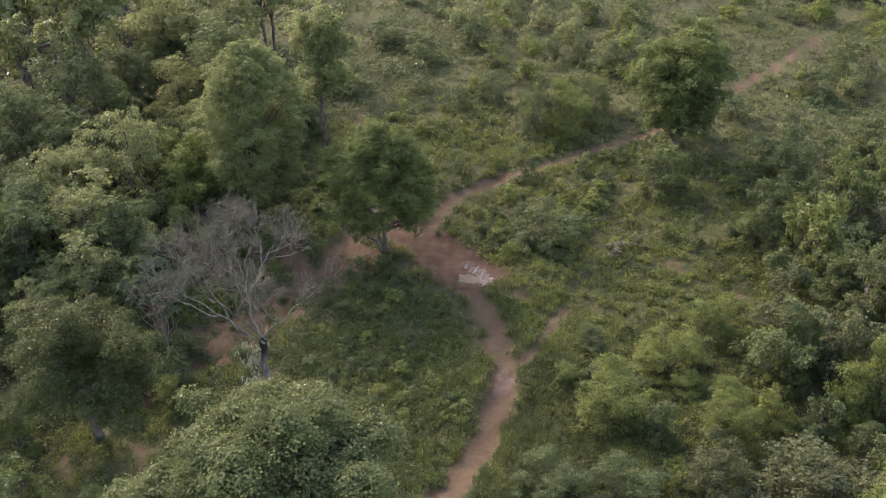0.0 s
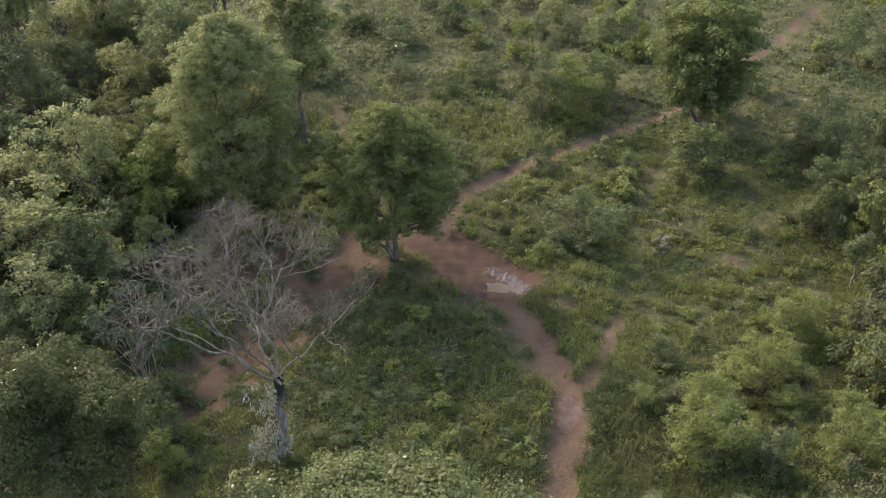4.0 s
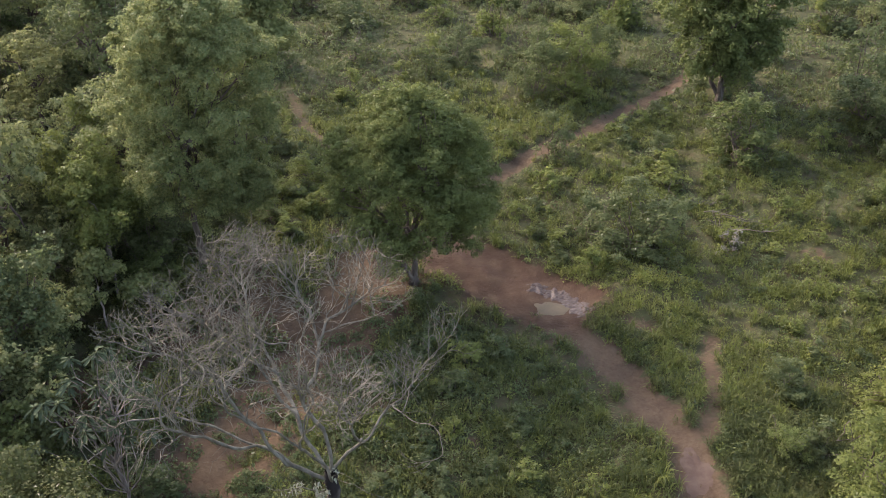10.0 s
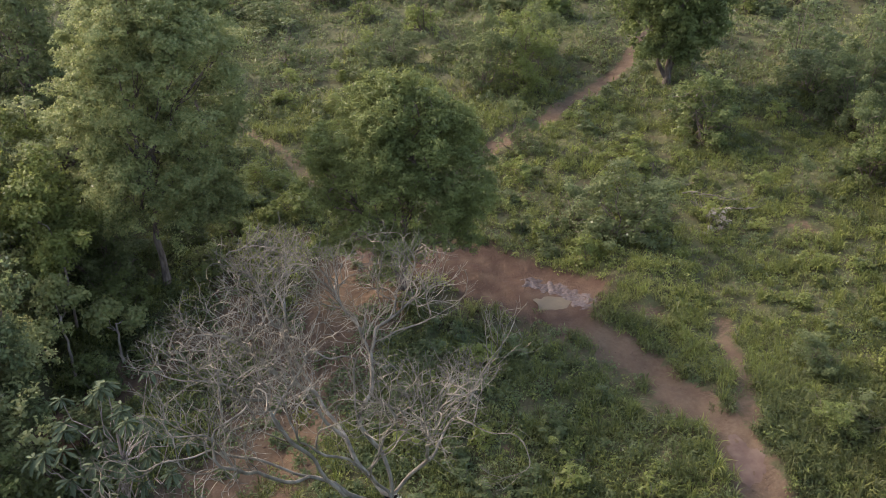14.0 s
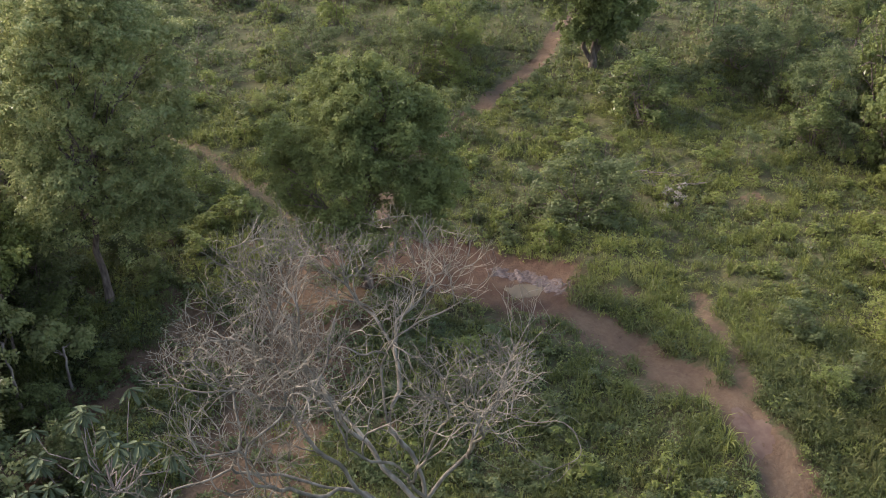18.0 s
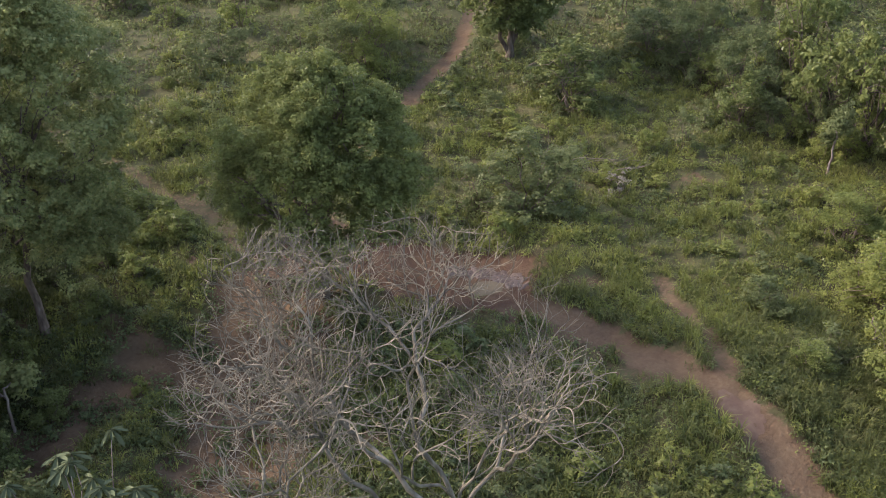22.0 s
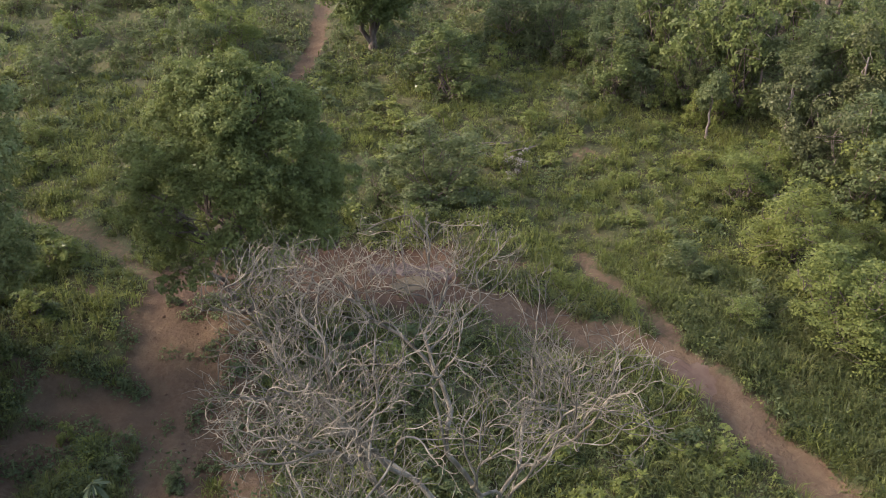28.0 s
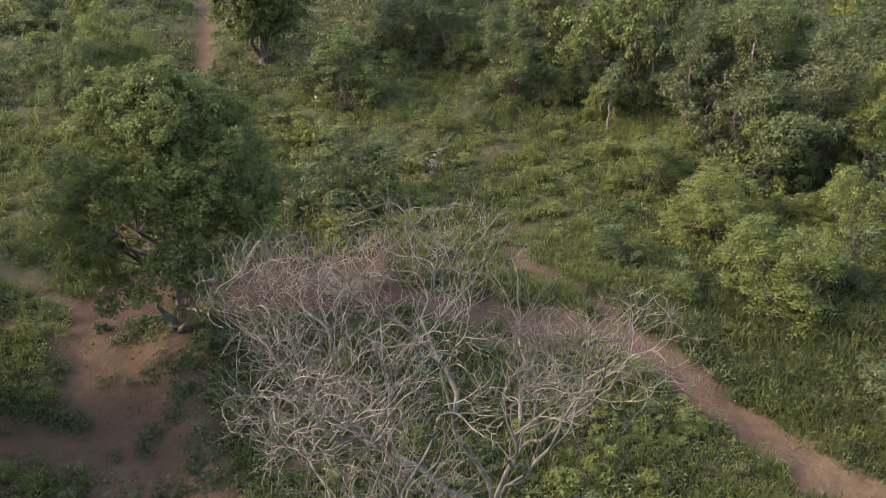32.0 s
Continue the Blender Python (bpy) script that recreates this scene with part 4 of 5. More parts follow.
for row in (("dark", -13.0, 4.8, 1.8, 1.3), ("dark", -12.2, 3.0, 1.5, 0.9), ("dark", -14.6, 1.0, 2.0, 1.6), ("dark", -13.6, -0.6, 1.4, 1.0), ("dark", -11.6, 5.6, 1.6, 1.0), ("dark", -14.8, -2.4, 1.8, 1.4), ("round", -10.4, 4.2, 1.0, 0.7)):
    shrub(*row)
# the wood's edge above the bank
for row in (("round", -17.5, 2.5, 2.9, 4.0), ("dark", -20.3, -7.7, 5.4, 5.6), ("round", -18.8, 3.5, 4.6, 3.8), ("round", -23.2, 6.9, 4.3, 3.7), ("dark", -21.8, -1.3, 4.5, 4.1),
            ("grey", -17.2, -2.9, 1.8, 1.7), ("round", -16.8, -5.4, 3.6, 3.2), ("dark", -15.6, -9.0, 3.4, 3.0), ("round", -14.3, -5.0, 2.4, 1.7), ("round", -15.4, 4.2, 2.8, 2.6), ("round", -12.0, -8.6, 2.2, 1.5)):
    shrub(*row)
for row in (("round", -11.3, -11.2, 2.6, 2.3), ("round", -13.4, -11.8, 2.8, 2.6), ("bright", -10.4, -12.6, 1.9, 1.6), ("dark", -12.5, -19.6, 3.6, 2.8), ("dark", -9.8, -19.7, 3.2, 2.2), ("dark", -15.4, -16.2, 3.0, 2.6)):
    shrub(*row)


def scatter(count, box, kinds, wlo, whi, ratio, seed, test):
    rng = random.Random(seed)
    for _ in range(count):
        x, y = rng.uniform(box[0], box[2]), rng.uniform(box[1], box[3])
        w = rng.uniform(wlo, whi)
        ring = np.array([(x + w * 0.45 * math.cos(a), y + w * 0.45 * math.sin(a)) for a in np.arange(0, 6.28, 0.8)] + [(x, y)])
        k, h = rng.choice(kinds), w * rng.uniform(*ratio)
        if bare_at(ring[:, 0], ring[:, 1]).max() < 0.3 and test(x, y):
            shrub(k, x, y, w, h)


def distant_scrub(name, label, kind, count, box, seed, test):
    """Scrub too far off to count, joined."""
    rng = random.Random(seed)
    V0, F0, mat = PLANTS[FAR[kind][0].name]
    VV, FF, base = [], [], 0
    for _ in range(count):
        x, y, w, a = rng.uniform(box[0], box[2]), rng.uniform(box[1], box[3]), rng.uniform(1.2, 3.6), rng.uniform(0, 6.28)
        h = w * rng.uniform(0.6, 1.1)
        if not test(x, y) or line_dist(np.array([x]), np.array([y]), NORTH_PATH)[0] < 1.0 + w / 2:
            continue
        c, s_ = math.cos(a), math.sin(a)
        VV.append(np.stack([x + w / 2 * (V0[:, 0] * c - V0[:, 1] * s_), y + w / 2 * (V0[:, 0] * s_ + V0[:, 1] * c), zat(x, y) + h / 2 * V0[:, 2]], 1))
        FF.append(F0 + base)
        base += len(V0)
    tagged(new(name, mesh_np(name, np.concatenate(VV), np.concatenate(FF), mat)), label, "scrub", kind="stuff")


distant_scrub("distant_scrub", "mid-green scrub dotted across the distant savanna", "round", 110, (-22, 26, 50, 78), 311, lambda x, y: x > -0.45 * y - 2)
distant_scrub("distant_bright_scrub", "yellow-green scrub dotted across the distant savanna", "bright", 80, (-22, 26, 50, 78), 312, lambda x, y: x > -0.45 * y - 2)
distant_scrub("distant_dark_scrub", "dark scrub dotted across the distant savanna", "dark", 90, (-22, 26, 55, 80), 313, lambda x, y: x > -0.45 * y + 4)
scatter(60, (-22, 20, 40, 34), ["round", "bright", "thin", "round", "dark"], 1.6, 3.8, (0.7, 1.2), 301, lambda x, y: x > -0.45 * y - 2)
scatter(80, (9, -18, 28, 24), ["round", "dark", "bright", "thin"], 2.0, 4.2, (0.8, 1.3), 302, lambda x, y: x > 12.5 + 0.22 * max(0, y))
scatter(130, (-30, -14, -14.5, 22), ["round", "round", "dark"], 2.0, 4.0, (0.7, 1.2), 303, lambda x, y: True)
scatter(30, (-11, 10, 12, 24), ["thin", "bright", "round"], 0.8, 1.8, (0.6, 1.0), 304, lambda x, y: True)
scatter(26, (4.5, -17, 13, 2), ["bright", "round"], 0.8, 1.8, (0.5, 0.8), 305, lambda x, y: x > 5.5)
scatter(55, (-6.5, -13, 1.5, -1.2), ["bright", "round", "round", "thin"], 0.5, 1.25, (0.5, 0.85), 307, lambda x, y: True)
scatter(45, (12.5, -4, 18.5, 18), ["bright", "round", "thin"], 1.1, 2.3, (0.7, 1.2), 308, lambda x, y: x > 12.8 + 0.1 * max(0, y))
scatter(40, (3, 3, 13, 22), ["thin", "round", "bright"], 0.5, 1.2, (0.5, 0.9), 309, lambda x, y: True)
scatter(30, (-2.6, 2.6, 4.4, 11), ["bright", "round", "bright"], 0.6, 1.4, (0.6, 1.0), 321, lambda x, y: True)
scatter(14, (-11, 3.6, -8.3, 8.6), ["bright"], 0.7, 1.4, (0.6, 0.9), 322, lambda x, y: True)
scatter(26, (5, -3, 13, 9), ["bright", "round", "thin"], 0.5, 1.1, (0.5, 0.8), 323, lambda x, y: True)
scatter(30, (-14, 4, -9, 12), ["bright", "round"], 0.7, 1.5, (0.5, 0.9), 306, lambda x, y: True)

# ---- the wood ----
WOOD = []
for k in range(4):
    r_ = np.random.RandomState(400 + k)
    WOOD.append(make_tree("woodland_tree", -40 - 6 * k, 30, 4.5, 0.15, random_lobes(r_, 1.0, 8.2, 2.7, 13), 8000, 0.15, (LEAF_SHRUB, LEAF_WOOD, LEAF_SHRUB, LEAF_WOOD)[k], BARK, 410 + k, "green woodland tree among dense undergrowth", group="trees of the wood", sprays=1, per=12, spread=0.22, fill=5))
WOOD_FAR = []
for k in range(4):
    r_ = np.random.RandomState(400 + k)
    WOOD_FAR.append(make_tree("woodland_tree", -44 - 3 * k, 52, 4.5, 0.15, random_lobes(r_, 1.6, 8.2, 2.7, 7), 1500, 0.37, (LEAF_WOOD, LEAF_TALL)[k % 2], BARK, 420 + k, "distant green woodland tree in closed wood", group="trees of the wood", sprays=0, per=14))
WOOD_DARK = []
for k in range(2):
    r_ = np.random.RandomState(450 + k)
    WOOD_DARK.append(make_tree("woodland_tree", 26 + 5 * k, 3 + 8 * k, 4.5, 0.15, random_lobes(r_, 0.6, 8.2, 2.7, 10), 3200, 0.24, LEAF_SHRUB, BARK, 460 + k, "dark green tree in the closed thicket", group="trees of the thicket", sprays=0, per=14))
    WOOD_DARK[k].scale = (0.7, 0.7, 0.7)
rng_w = random.Random(9)
for x, y, sc in ((-20.3, -7.7, 0.8), (-21.8, -1.3, 0.8), (-18.9, 3.4, 0.6), (-24.5, -4.0, 0.9), (-17.8, -10.6, 0.55), (-28.0, 3.3, 0.8), (-17.6, -0.4, 0.5), (-19.5, 7.2, 0.65), (-15.6, -18.6, 0.6), (-18.6, -14.6, 0.7), (-12.4, -21.5, 0.5), (-20.5, -19.0, 0.7)):
    copy_thing(WOOD[int(-x) % 4], pose(x, y, zat(x, y) - 0.05, 0, 0, 40 * x) @ Matrix.Diagonal((sc, sc, sc, 1)))
for k in range(175):
    x, y = rng_w.uniform(-55, -15), rng_w.uniform(-12, 62)
    if y < -8 - 1.2 * (x + 29) and x < -29:
        continue
    if x > -15.5 - 0.22 * max(0, y - 5) or (x + 13.4) ** 2 + (y - 2.3) ** 2 < 16:
        continue
    sc = rng_w.uniform(0.55, 1.05)
    copy_thing((WOOD_FAR if x < -30 or y > 22 else WOOD)[k % 4], pose(x, y, zat(x, y) - 0.05, 0, 0, rng_w.uniform(0, 360)) @ Matrix.Diagonal((sc, sc, sc * rng_w.uniform(0.85, 1.1), 1)))
for k in range(60):
    x, y = rng_w.uniform(20, 60), rng_w.uniform(-8, 62)
    if x < 22 + 0.3 * max(0, y):
        continue
    sc = rng_w.uniform(0.65, 1.2)
    copy_thing(WOOD_DARK[k % 2], pose(x, y, zat(x, y) - 0.05, 0, 0, rng_w.uniform(0, 360)) @ Matrix.Diagonal((sc, sc, sc * rng_w.uniform(0.8, 1.1), 1)))
for k in range(26):
    x, y = rng_w.uniform(-30, 60), rng_w.uniform(48, 100)
    sc = rng_w.uniform(0.45, 0.9)
    copy_thing(WOOD_FAR[k % 4], pose(x, y, zat(x, y) - 0.05, 0, 0, rng_w.uniform(0, 360)) @ Matrix.Diagonal((sc, sc, sc, 1)))


# ---- the puddle ----
def puddle(x, y, rx, ry, turn, lift, colour, rough, label):
    a = np.linspace(0, 2 * math.pi, 48, endpoint=False)
    r = 1 + 0.12 * np.sin(3 * a + 1) + 0.08 * np.sin(5 * a) + 0.04 * np.sin(9 * a + 2)
    px, py = rx * r * np.cos(a), ry * r * np.sin(a)
    c, s_ = math.cos(turn), math.sin(turn)
    V = np.c_[x + px * c - py * s_, y + px * s_ + py * c, np.full(48, zat(x, y) + lift)]
    me = bpy.data.meshes.new("puddle")
    me.from_pydata([tuple(v) for v in V], [], [tuple(range(48))])
    m, nt, b = base_mat("muddy_water", rough, 0.06)
    n = noise_tex(nt, 2.5, 4)
    nt.links.new(mix_col(nt, ramp(nt, n, 0.35, 0.7), colour, tuple(v * 0.75 for v in colour)), b.inputs["Base Color"])
    add_bump(nt, b, noise_tex(nt, 5, 2), 0.04, 0.02)
    me.materials.append(m)
    tagged(new("puddle", me), label, "puddle", kind="structure")


puddle(-0.92, 0.32, 0.74, 0.46, -0.25, 0.075, (0.105, 0.084, 0.047), 0.3, "shallow puddle of opaque brown muddy water")


def mud_film(x, y, rx, ry, turn):
    """A film of wet mud that follows the track's surface."""
    a = np.linspace(0, 2 * math.pi, 40, endpoint=False)
    r = 1 + 0.16 * np.sin(3 * a + 2) + 0.1 * np.sin(5 * a + 1) + 0.06 * np.sin(8 * a)
    V, F = [(x, y)], []
    for f in (0.3, 0.55, 0.8, 1.0):
        px, py = f * rx * r * np.cos(a), f * ry * r * np.sin(a)
        V += list(zip(x + px * math.cos(turn) - py * math.sin(turn), y + px * math.sin(turn) + py * math.cos(turn)))
    V = np.array(V)
    Z = height_at(V[:, 0], V[:, 1]) + 0.016
    Z[-40:] -= 0.03
    for j in range(40):
        k = (j + 1) % 40
        F.append((0, 1 + j, 1 + k))
        F += [(1 + 40 * i + j, 41 + 40 * i + j, 41 + 40 * i + k, 1 + 40 * i + k) for i in range(3)]
    me = bpy.data.meshes.new("mud_film")
    me.from_pydata([(p[0], p[1], z) for p, z in zip(V, Z)], [], F)
    m, nt, b = base_mat("wet_silt", 0.6, 0.1)
    n = noise_tex(nt, 3, 5)
    nt.links.new(mix_col(nt, ramp(nt, n, 0.35, 0.65), (0.100, 0.070, 0.048), (0.072, 0.046, 0.030)), b.inputs["Base Color"])
    add_bump(nt, b, noise_tex(nt, 7, 4), 0.3, 0.02)
    me.materials.append(m)
    me.shade_smooth()
    tagged(new("mud_film", me), "film of smooth wet silt on the dirt track", "mud", kind="structure")


mud_film(2.42, -7.5, 0.42, 0.85, 0.05)

# ---- thicket trees ----
THICKET = []
for k in range(4):
    r_ = np.random.RandomState(430 + k)
    THICKET.append(make_tree("thicket_tree", (16.2, 18.2, 14.6, 19.2)[k], (1.2, -0.4, -3.6, -3.2)[k], 4.5, 0.11, random_lobes(r_, 0.2, 8.4, 2.5, 16), 13000, 0.15, (LEAF_SHRUB, LEAF_MANGO, LEAF_MANGO, LEAF_SHRUB)[k], BARK, 440 + k,
                             "slim green tree of the thicket beside the clearing", group="trees of the thicket", sprays=1, per=14, fill=4, spread=0.24))
    sc = (0.53, 0.62, 0.43, 0.64)[k]
    THICKET[k].scale = (sc, sc, sc)
for x, y, sc, k in ((15.0, 5.0, 0.6, 0), (17.2, 4.6, 0.7, 2),
                    (15.6, 10.9, 0.58, 1), (19.5, 7.6, 0.75, 3), (13.4, -0.9, 0.4, 1), (18.4, 12.6, 0.66, 0), (21.5, 2.2, 0.8, 2), (22.0, 9.5, 0.8, 1),
                    (16.8, -8.4, 0.5, 3), (20.5, -9.0, 0.6, 0), (17.5, 16.5, 0.6, 3), (21.5, 17.5, 0.75, 1)):
    sc *= 0.86
    copy_thing(THICKET[k], pose(x, y, zat(x, y) - 0.05, 0, 0, 70 * k + 31 * x) @ Matrix.Diagonal((sc, sc, sc, 1)))


# ---- slender saplings at the wood's edge ----
for k, (x, y, h) in enumerate(((-15.9, 0.4, 4.2), (-15.6, -1.7, 3.0), (-18.4, 3.2, 4.6), (-14.4, -0.8, 2.0), (-17.8, 6.0, 4.8), (-16.9, 8.4, 4.0))):
    r_ = np.random.RandomState(600 + k)
    make_tree("pole_sapling", x, y, h * 0.75, 0.045, [(r_.uniform(-0.5, 0.5), r_.uniform(-0.5, 0.5), h * f, 0.2 * h * g, 0.2 * h * g, 0.15 * h) for f, g in ((0.95, 0.8), (0.8, 1.1), (0.68, 0.9))],
              3200, 0.12, (LEAF_BRIGHT, LEAF_TALL)[k % 2], BARK_PALE, 610 + k, "slender young tree with a bare pale stem", per=14, spread=0.2, sprays=0, group="young trees at the wood's edge")


for k, (x, y, h) in enumerate(((14.0, -0.3, 3.6), (17.1, -0.9, 4.4), (13.7, 2.9, 2.6), (16.1, -4.5, 4.2), (13.3, -2.0, 2.4), (16.6, 3.1, 3.4))):
    r_ = np.random.RandomState(640 + k)
    make_tree("thin_tree", x, y, h * 0.8, 0.05, [(r_.uniform(-0.5, 0.5), r_.uniform(-0.5, 0.5), h * f, 0.17 * h * g, 0.17 * h * g, 0.14 * h) for f, g in ((0.97, 0.7), (0.83, 1.0), (0.68, 1.1), (0.5, 0.8))],
              2600, 0.11, (LEAF_GREY, LEAF_SHRUB)[k % 3 == 2], BARK_PALE, 650 + k, "thin pale-leaved tree in front of the thicket", per=12, spread=0.17, sprays=0, group="thin trees before the thicket")


# ---- large-leaved tree ----
def lobed_tree():
    rng = np.random.RandomState(71)
    x, y = -12.5, -9.4
    root = tagged(new("large_leaved_tree"), "small tree with whorls of large grey-green leaves", "tree")
    root.location = (x, y, zat(x, y) - 0.03)
    P = bend((0, 0, -0.1), (0.1, 0.2, 4.2), rng, 8, 0.03)
    V, F = tubes([(P, np.linspace(0.06, 0.025, 8))], 8)
    part("trunk", mesh_np("trunk", V, F, BARK_PALE, True), root)
    for k in range(42):
        a, d = 2.4 * k, rng.uniform(0.2, 2.0)
        tip = np.array([d * math.cos(a), d * math.sin(a) + 0.2, rng.uniform(3.4, 5.3) - 0.35 * d])
        V, F = tubes([(bend(P[rng.randint(2, 7)], tip, rng, 6, 0.05), np.linspace(0.02, 0.007, 6))], 5)
        br = part("branch", mesh_np("branch", V, F, BARK_PALE, True), root)
        for j in range(11):
            b, e = 6.28 * j / 11 + rng.uniform(-0.3, 0.3), rng.uniform(-1.0, -0.15)
            D = np.array([math.cos(b) * math.cos(e), math.sin(b) * math.cos(e), math.sin(e)])
            S = np.array([-math.sin(b), math.cos(b), 0])
            U = np.cross(D, S)
            ln = rng.uniform(0.2, 0.36)
            VV = []
            for t, w in ((0.02, 0.01), (0.1, 0.02), (0.35, 0.1), (0.65, 0.14), (0.88, 0.1), (1.0, 0.02)):
                mid = tip + D * ln * t + np.array([0, 0, -0.12 * t * t * ln])
                VV += [mid - S * w * ln + U * 0.03, mid, mid + S * w * ln + U * 0.03]
            FF = [f for i in range(5) for o in [3 * i] for f in ((o, o + 1, o + 4, o + 3), (o + 1, o + 2, o + 5, o + 4))]
            part("leaf", mesh_np("leaf", VV, FF, LEAF_WHORL, True), br)


lobed_tree()


# ---- rail fence beyond the wood ----
def fence(name, pts, label):
    wood = BARK
    root = tagged(new(name), label, "fence")
    x0, y0 = pts[0]
    root.location = (x0, y0, zat(x0, y0))
    for (ax, ay), (bx, by) in zip(pts, pts[1:]):
        n = max(2, int(math.hypot(bx - ax, by - ay) / 2.6))
        for k in range(n + 1):
            px, py = ax + (bx - ax) * k / n, ay + (by - ay) * k / n
            z = zat(px, py) - root.location.z
            V, F = tubes([([(px - x0, py - y0, z - 0.2), (px - x0, py - y0, z + 0.8), (px - x0, py - y0, z + 1.75)], (0.11, 0.11, 0.1))], 8)
            part("post", mesh_np("post", V, F, wood, True), root)
            if k < n:
                qx, qy = ax + (bx - ax) * (k + 1) / n, ay + (by - ay) * (k + 1) / n
                zz = zat(qx, qy) - root.location.z
                for h in (0.6, 1.1, 1.6):
                    V, F = tubes([([(px - x0, py - y0, z + h), ((px + qx) / 2 - x0, (py + qy) / 2 - y0, (z + zz) / 2 + h - 0.02), (qx - x0, qy - y0, zz + h)], (0.07, 0.07, 0.07))], 6)
                    part("rail", mesh_np("rail", V, F, BARK_PALE, True), root)


fence("rail_fence", [(-43.5, 16.7), (-42.0, 19.9), (-37.2, 32.5), (-33.2, 36.0), (-27.9, 42.9)], "weathered three-rail wooden fence beyond the wood")


# ---- churned mud and small things ----
def churned_mud(line, half, step, seed):
    """Wet mud trodden into steep little ridges and pits along a line."""
    m, nt, b = base_mat("wet_grey_clay", 0.3, 0.3)
    n = noise_tex(nt, 14, 5)
    nt.links.new(mix_col(nt, ramp(nt, n, 0.35, 0.65), (0.036, 0.024, 0.016), (0.07, 0.05, 0.035)), b.inputs["Base Color"])
    nt.links.new(math_node(nt, "ADD", 0.3, math_node(nt, "MULTIPLY", noise_tex(nt, 5, 3), 0.5)), b.inputs["Roughness"])
    add_bump(nt, b, n, 0.6, 0.03)
    gx, gy = np.arange(-2.2, 1.0, step), np.arange(-0.5, 2.6, step)
    X, Y = np.meshgrid(gx, gy)
    rng = np.random.RandomState(seed)
    X, Y = X + rng.uniform(-0.4, 0.4, X.shape) * step, Y + rng.uniform(-0.4, 0.4, Y.shape) * step
    inside = np.clip((half - line_dist(X, Y, line) - 0.14 * wave(X, Y, 0.5, seed)) / 0.2, -0.3, 1)
    ridges = np.abs(wave(X, Y, 0.3, seed + 1)) + 0.6 * np.abs(wave(X, Y, 0.14, seed + 2)) + rng.uniform(0, 0.25, X.shape)
    Z = height_at(X, Y) - 0.03 + np.where(inside > 0, inside * (0.025 + 0.035 * ridges), inside * 0.3)
    w = len(gx)
    keep = inside > -0.25
    F = []
    for r in range(len(gy) - 1):
        for c in range(w - 1):
            if keep[r, c] and keep[r, c + 1] and keep[r + 1, c] and keep[r + 1, c + 1]:
                a = r * w + c
                F.append((a, a + 1, a + w + 1, a + w))
    used = np.unique(np.array(F))
    index = np.full(X.size, -1)
    index[used] = np.arange(len(used))
    V = np.stack([X.ravel(), Y.ravel(), Z.ravel()], 1)[used]
    tagged(new("churned_mud", mesh_np("churned_mud", V, index[np.array(F)], m, True)), "glistening wet mud churned into ridges beside the puddle", "mud", kind="stuff")


def lumps(name, label, line, half, count, rlo, rhi, mat, seed, flat=0.55, category="soil"):
    """Small uneven clods pressed into the ground along a line."""
    rng = np.random.RandomState(seed)
    VV, FF, base = [], [], 0
    lat, lon = 4, 7
    for _ in range(count):
        k = rng.randint(len(line) - 1)
        t = rng.uniform()
        x = line[k][0] + (line[k + 1][0] - line[k][0]) * t + rng.normal(0, half)
        y = line[k][1] + (line[k + 1][1] - line[k][1]) * t + rng.normal(0, half)
        r = rng.uniform(rlo, rhi)
        sq = rng.uniform(0.7, 1.4)
        z = zat(x, y)
        for i in range(lat + 1):
            th = math.pi * i / lat
            for j in range(lon):
                ph = 6.283 * j / lon + 0.3 * i
                w = r * rng.uniform(0.8, 1.2)
                VV.append((x + w * sq * math.sin(th) * math.cos(ph), y + w * math.sin(th) * math.sin(ph), z + w * flat * math.cos(th)))
        for i in range(lat):
            for j in range(lon):
                a, b = base + i * lon + j, base + i * lon + (j + 1) % lon
                FF.append((a, b, b + lon, a + lon))
        base += (lat + 1) * lon
    tagged(new(name, mesh_np(name, VV, FF, mat, True)), label, category, kind="stuff")


churned_mud([(-1.45, 1.75), (-0.75, 1.35), (-0.3, 0.8), (-0.05, 0.2)], 0.45, 0.035, 81)
soil_clod, nt_, b_ = base_mat("dry_red_clod", 0.95, 0.1)
nt_.links.new(mix_col(nt_, noise_tex(nt_, 6, 4), (0.058, 0.036, 0.022), (0.095, 0.062, 0.038)), b_.inputs["Base Color"])
lumps("soil_clods", "loose red-brown clods trampled round the wallow", [(-5.6, 3.4), (-3.8, 1.6), (-1.8, 0.1)], 0.5, 130, 0.012, 0.032, soil_clod, 82)
lumps("bank_clods", "crumbled red-brown clods on the eroded bank", [(-6.9, 1.2), (-7.6, -1.2), (-8.8, -3.4), (-10.2, -5.5)], 0.7, 160, 0.015, 0.05, soil_clod, 83)
lumps("track_clods", "small clods along the trampled track", [(2.3, -12), (2.45, -9), (1.6, -4.6), (0.2, -2.0)], 0.4, 110, 0.01, 0.028, soil_clod, 84)
lumps("pale_litter", "pale scattered stones and dry litter in the grass", [(3.7, 2.9), (4.6, 2.4), (5.1, 3.6)], 0.6, 90, 0.015, 0.045, soil_clod, 85, 0.4, "stones")
shrub("bright", -11.3, -0.4, 0.55, 0.7)
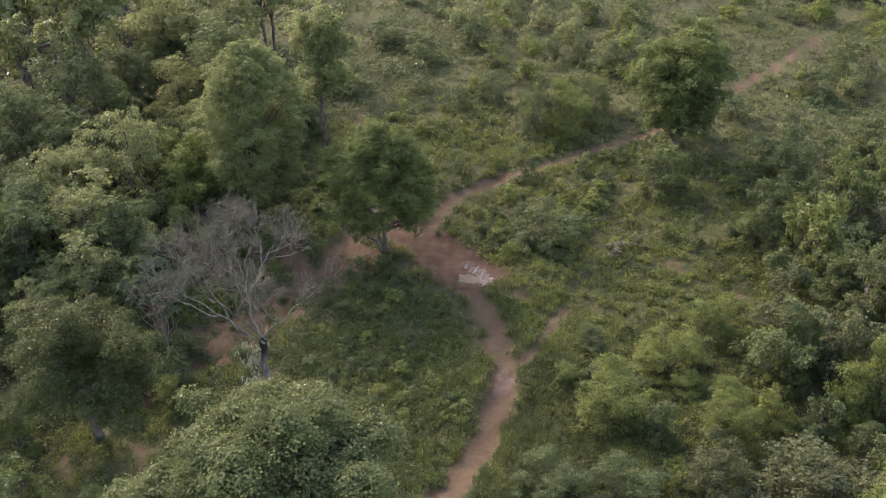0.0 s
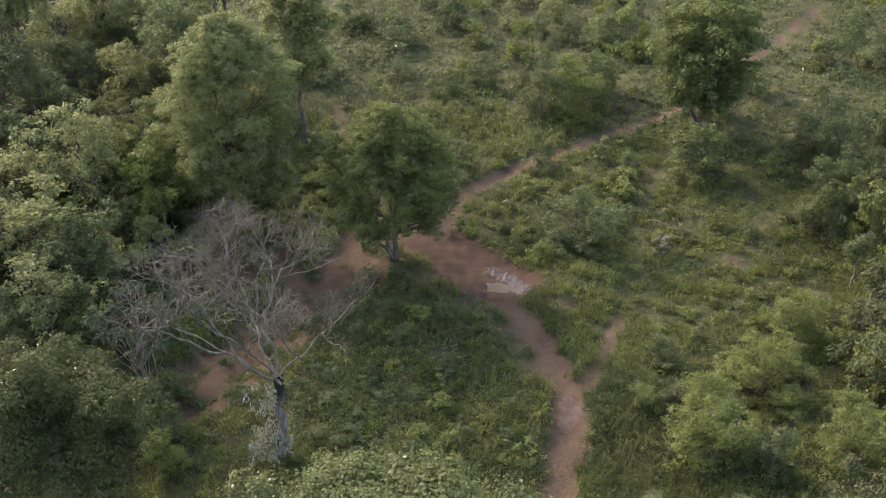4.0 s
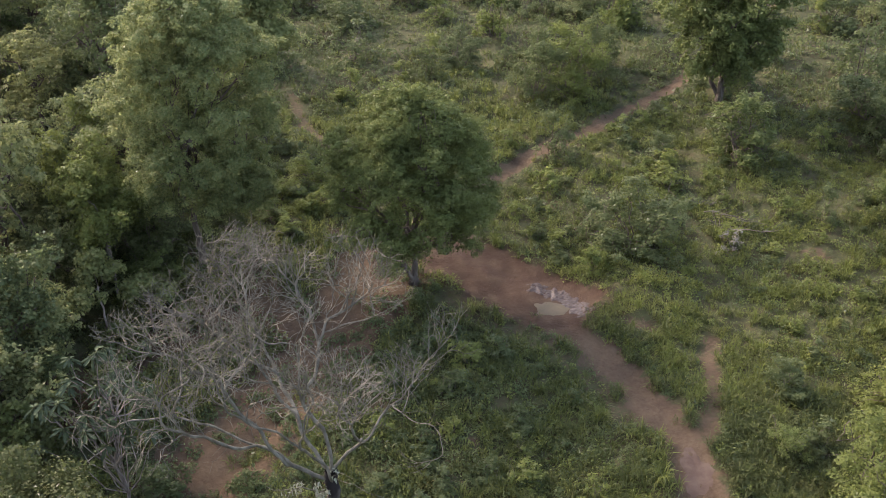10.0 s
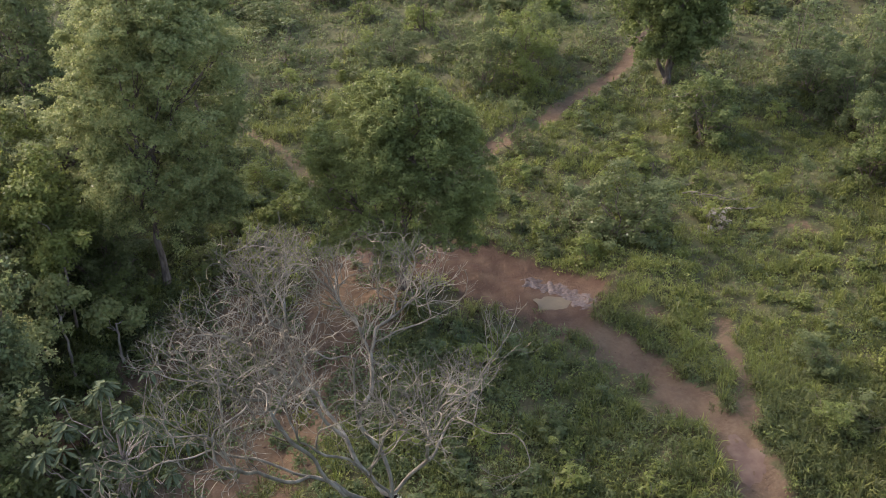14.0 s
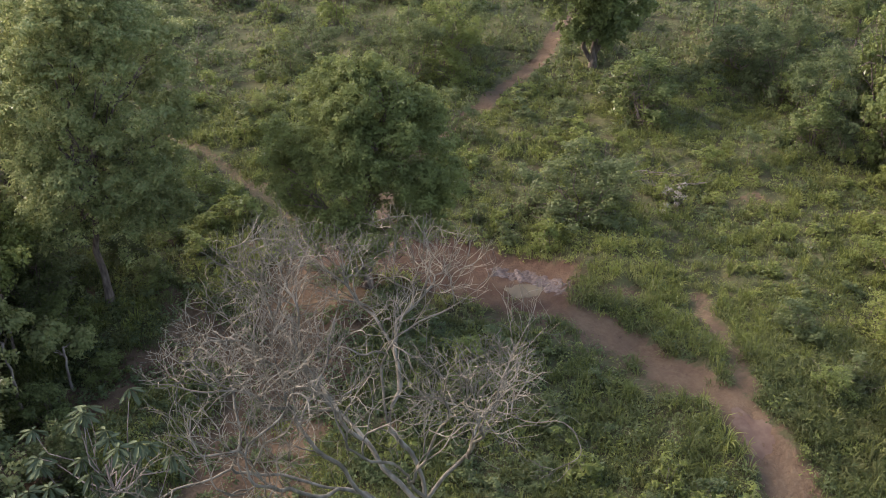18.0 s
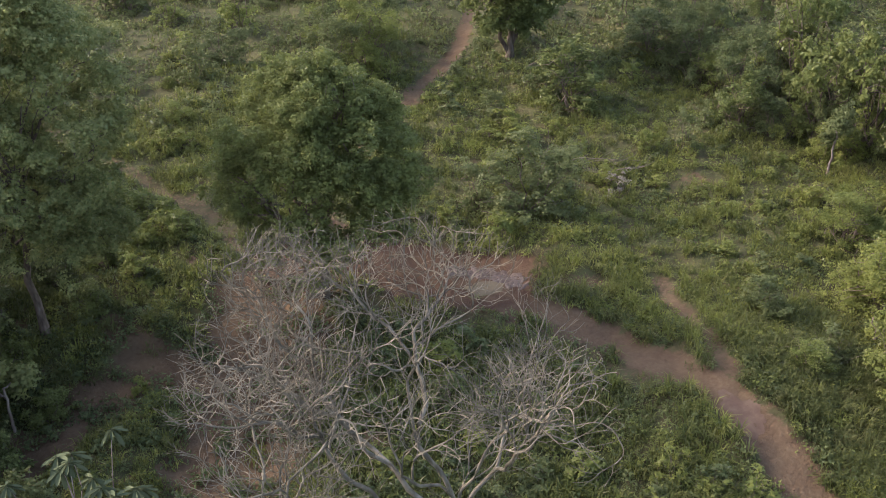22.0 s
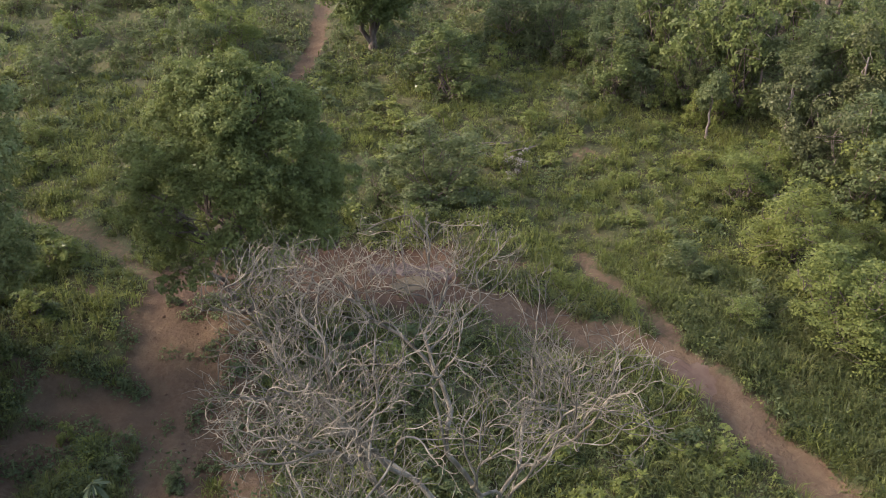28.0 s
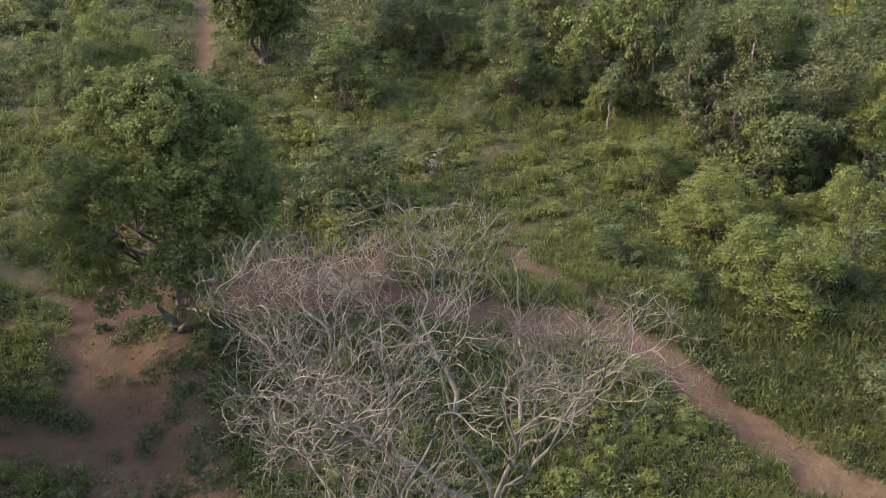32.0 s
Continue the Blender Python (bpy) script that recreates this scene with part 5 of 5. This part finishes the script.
make_shrub("sprouting_shrub", "pale-leaved shrub growing round the dead trunk", LEAF_PALE, 241, 1500, 0.085, 6, per=7, spread=0.13).matrix_basis = pose(-7.05, -11.5, zat(-7.05, -11.5) - 0.03, 0, 0, 40) @ Matrix.Diagonal((0.85, 0.85, 1.9, 1))
for x, y, w in ((-7.25, 3.1, 0.5), (-5.1, 0.9, 0.6), (-5.6, 0.2, 0.8), (-5.0, -1.2, 1.0), (-6.2, -4.0, 1.1), (-5.3, -2.6, 1.2), (-4.2, -4.5, 1.2), (-9.6, -3.2, 0.8), (-8.1, -3.2, 0.6), (-10.8, -2.3, 1.0)):
    shrub("round", x, y, w, w * 0.75)


def fallen_branch(x, y, turn, length, seed):
    """A bleached bough lying in the grass with its side twigs."""
    rng = np.random.RandomState(seed)
    root = tagged(new("fallen_branch"), "bleached dead branch lying in the grass", "branch", "branches in the clearing")
    root.location = (x, y, zat(x, y))
    c, s_ = math.cos(turn), math.sin(turn)

    def on_ground(px, py, lift):
        wx, wy = px * c - py * s_, px * s_ + py * c
        return (wx, wy, zat(x + wx, y + wy) - root.location.z + lift)

    main = [on_ground(length * t, 0.12 * math.sin(5 * t + seed), 0.16 + 0.1 * math.sin(3 * t)) for t in np.linspace(0, 1, 9)]
    V, F = tubes([(main, np.linspace(0.03, 0.01, 9))], 6)
    bough = part("bough", mesh_np("bough", V, F, DEADWOOD, True), root)
    for k in range(11):
        t = 0.15 + 0.08 * k
        side, ln = (-1) ** k, length * rng.uniform(0.18, 0.4)
        pts = [on_ground(length * t + ln * q, side * ln * q * (0.8 - 0.2 * q), 0.18 + 0.35 * q * rng.uniform(0.5, 1)) for q in (0, 0.35, 0.7, 1.0)]
        V, F = tubes([(pts, (0.014, 0.011, 0.008, 0.006))], 4)
        part("twig", mesh_np("twig", V, F, DEADWOOD), bough)


for x, y, turn, length, seed in ((5.2, 6.9, -0.35, 2.2, 1), (5.9, 5.7, -0.1, 1.7, 2), (6.3, 5.2, 2.3, 1.3, 3), (4.3, 7.7, -0.1, 1.4, 4)):
    fallen_branch(x, y, turn, length, seed)
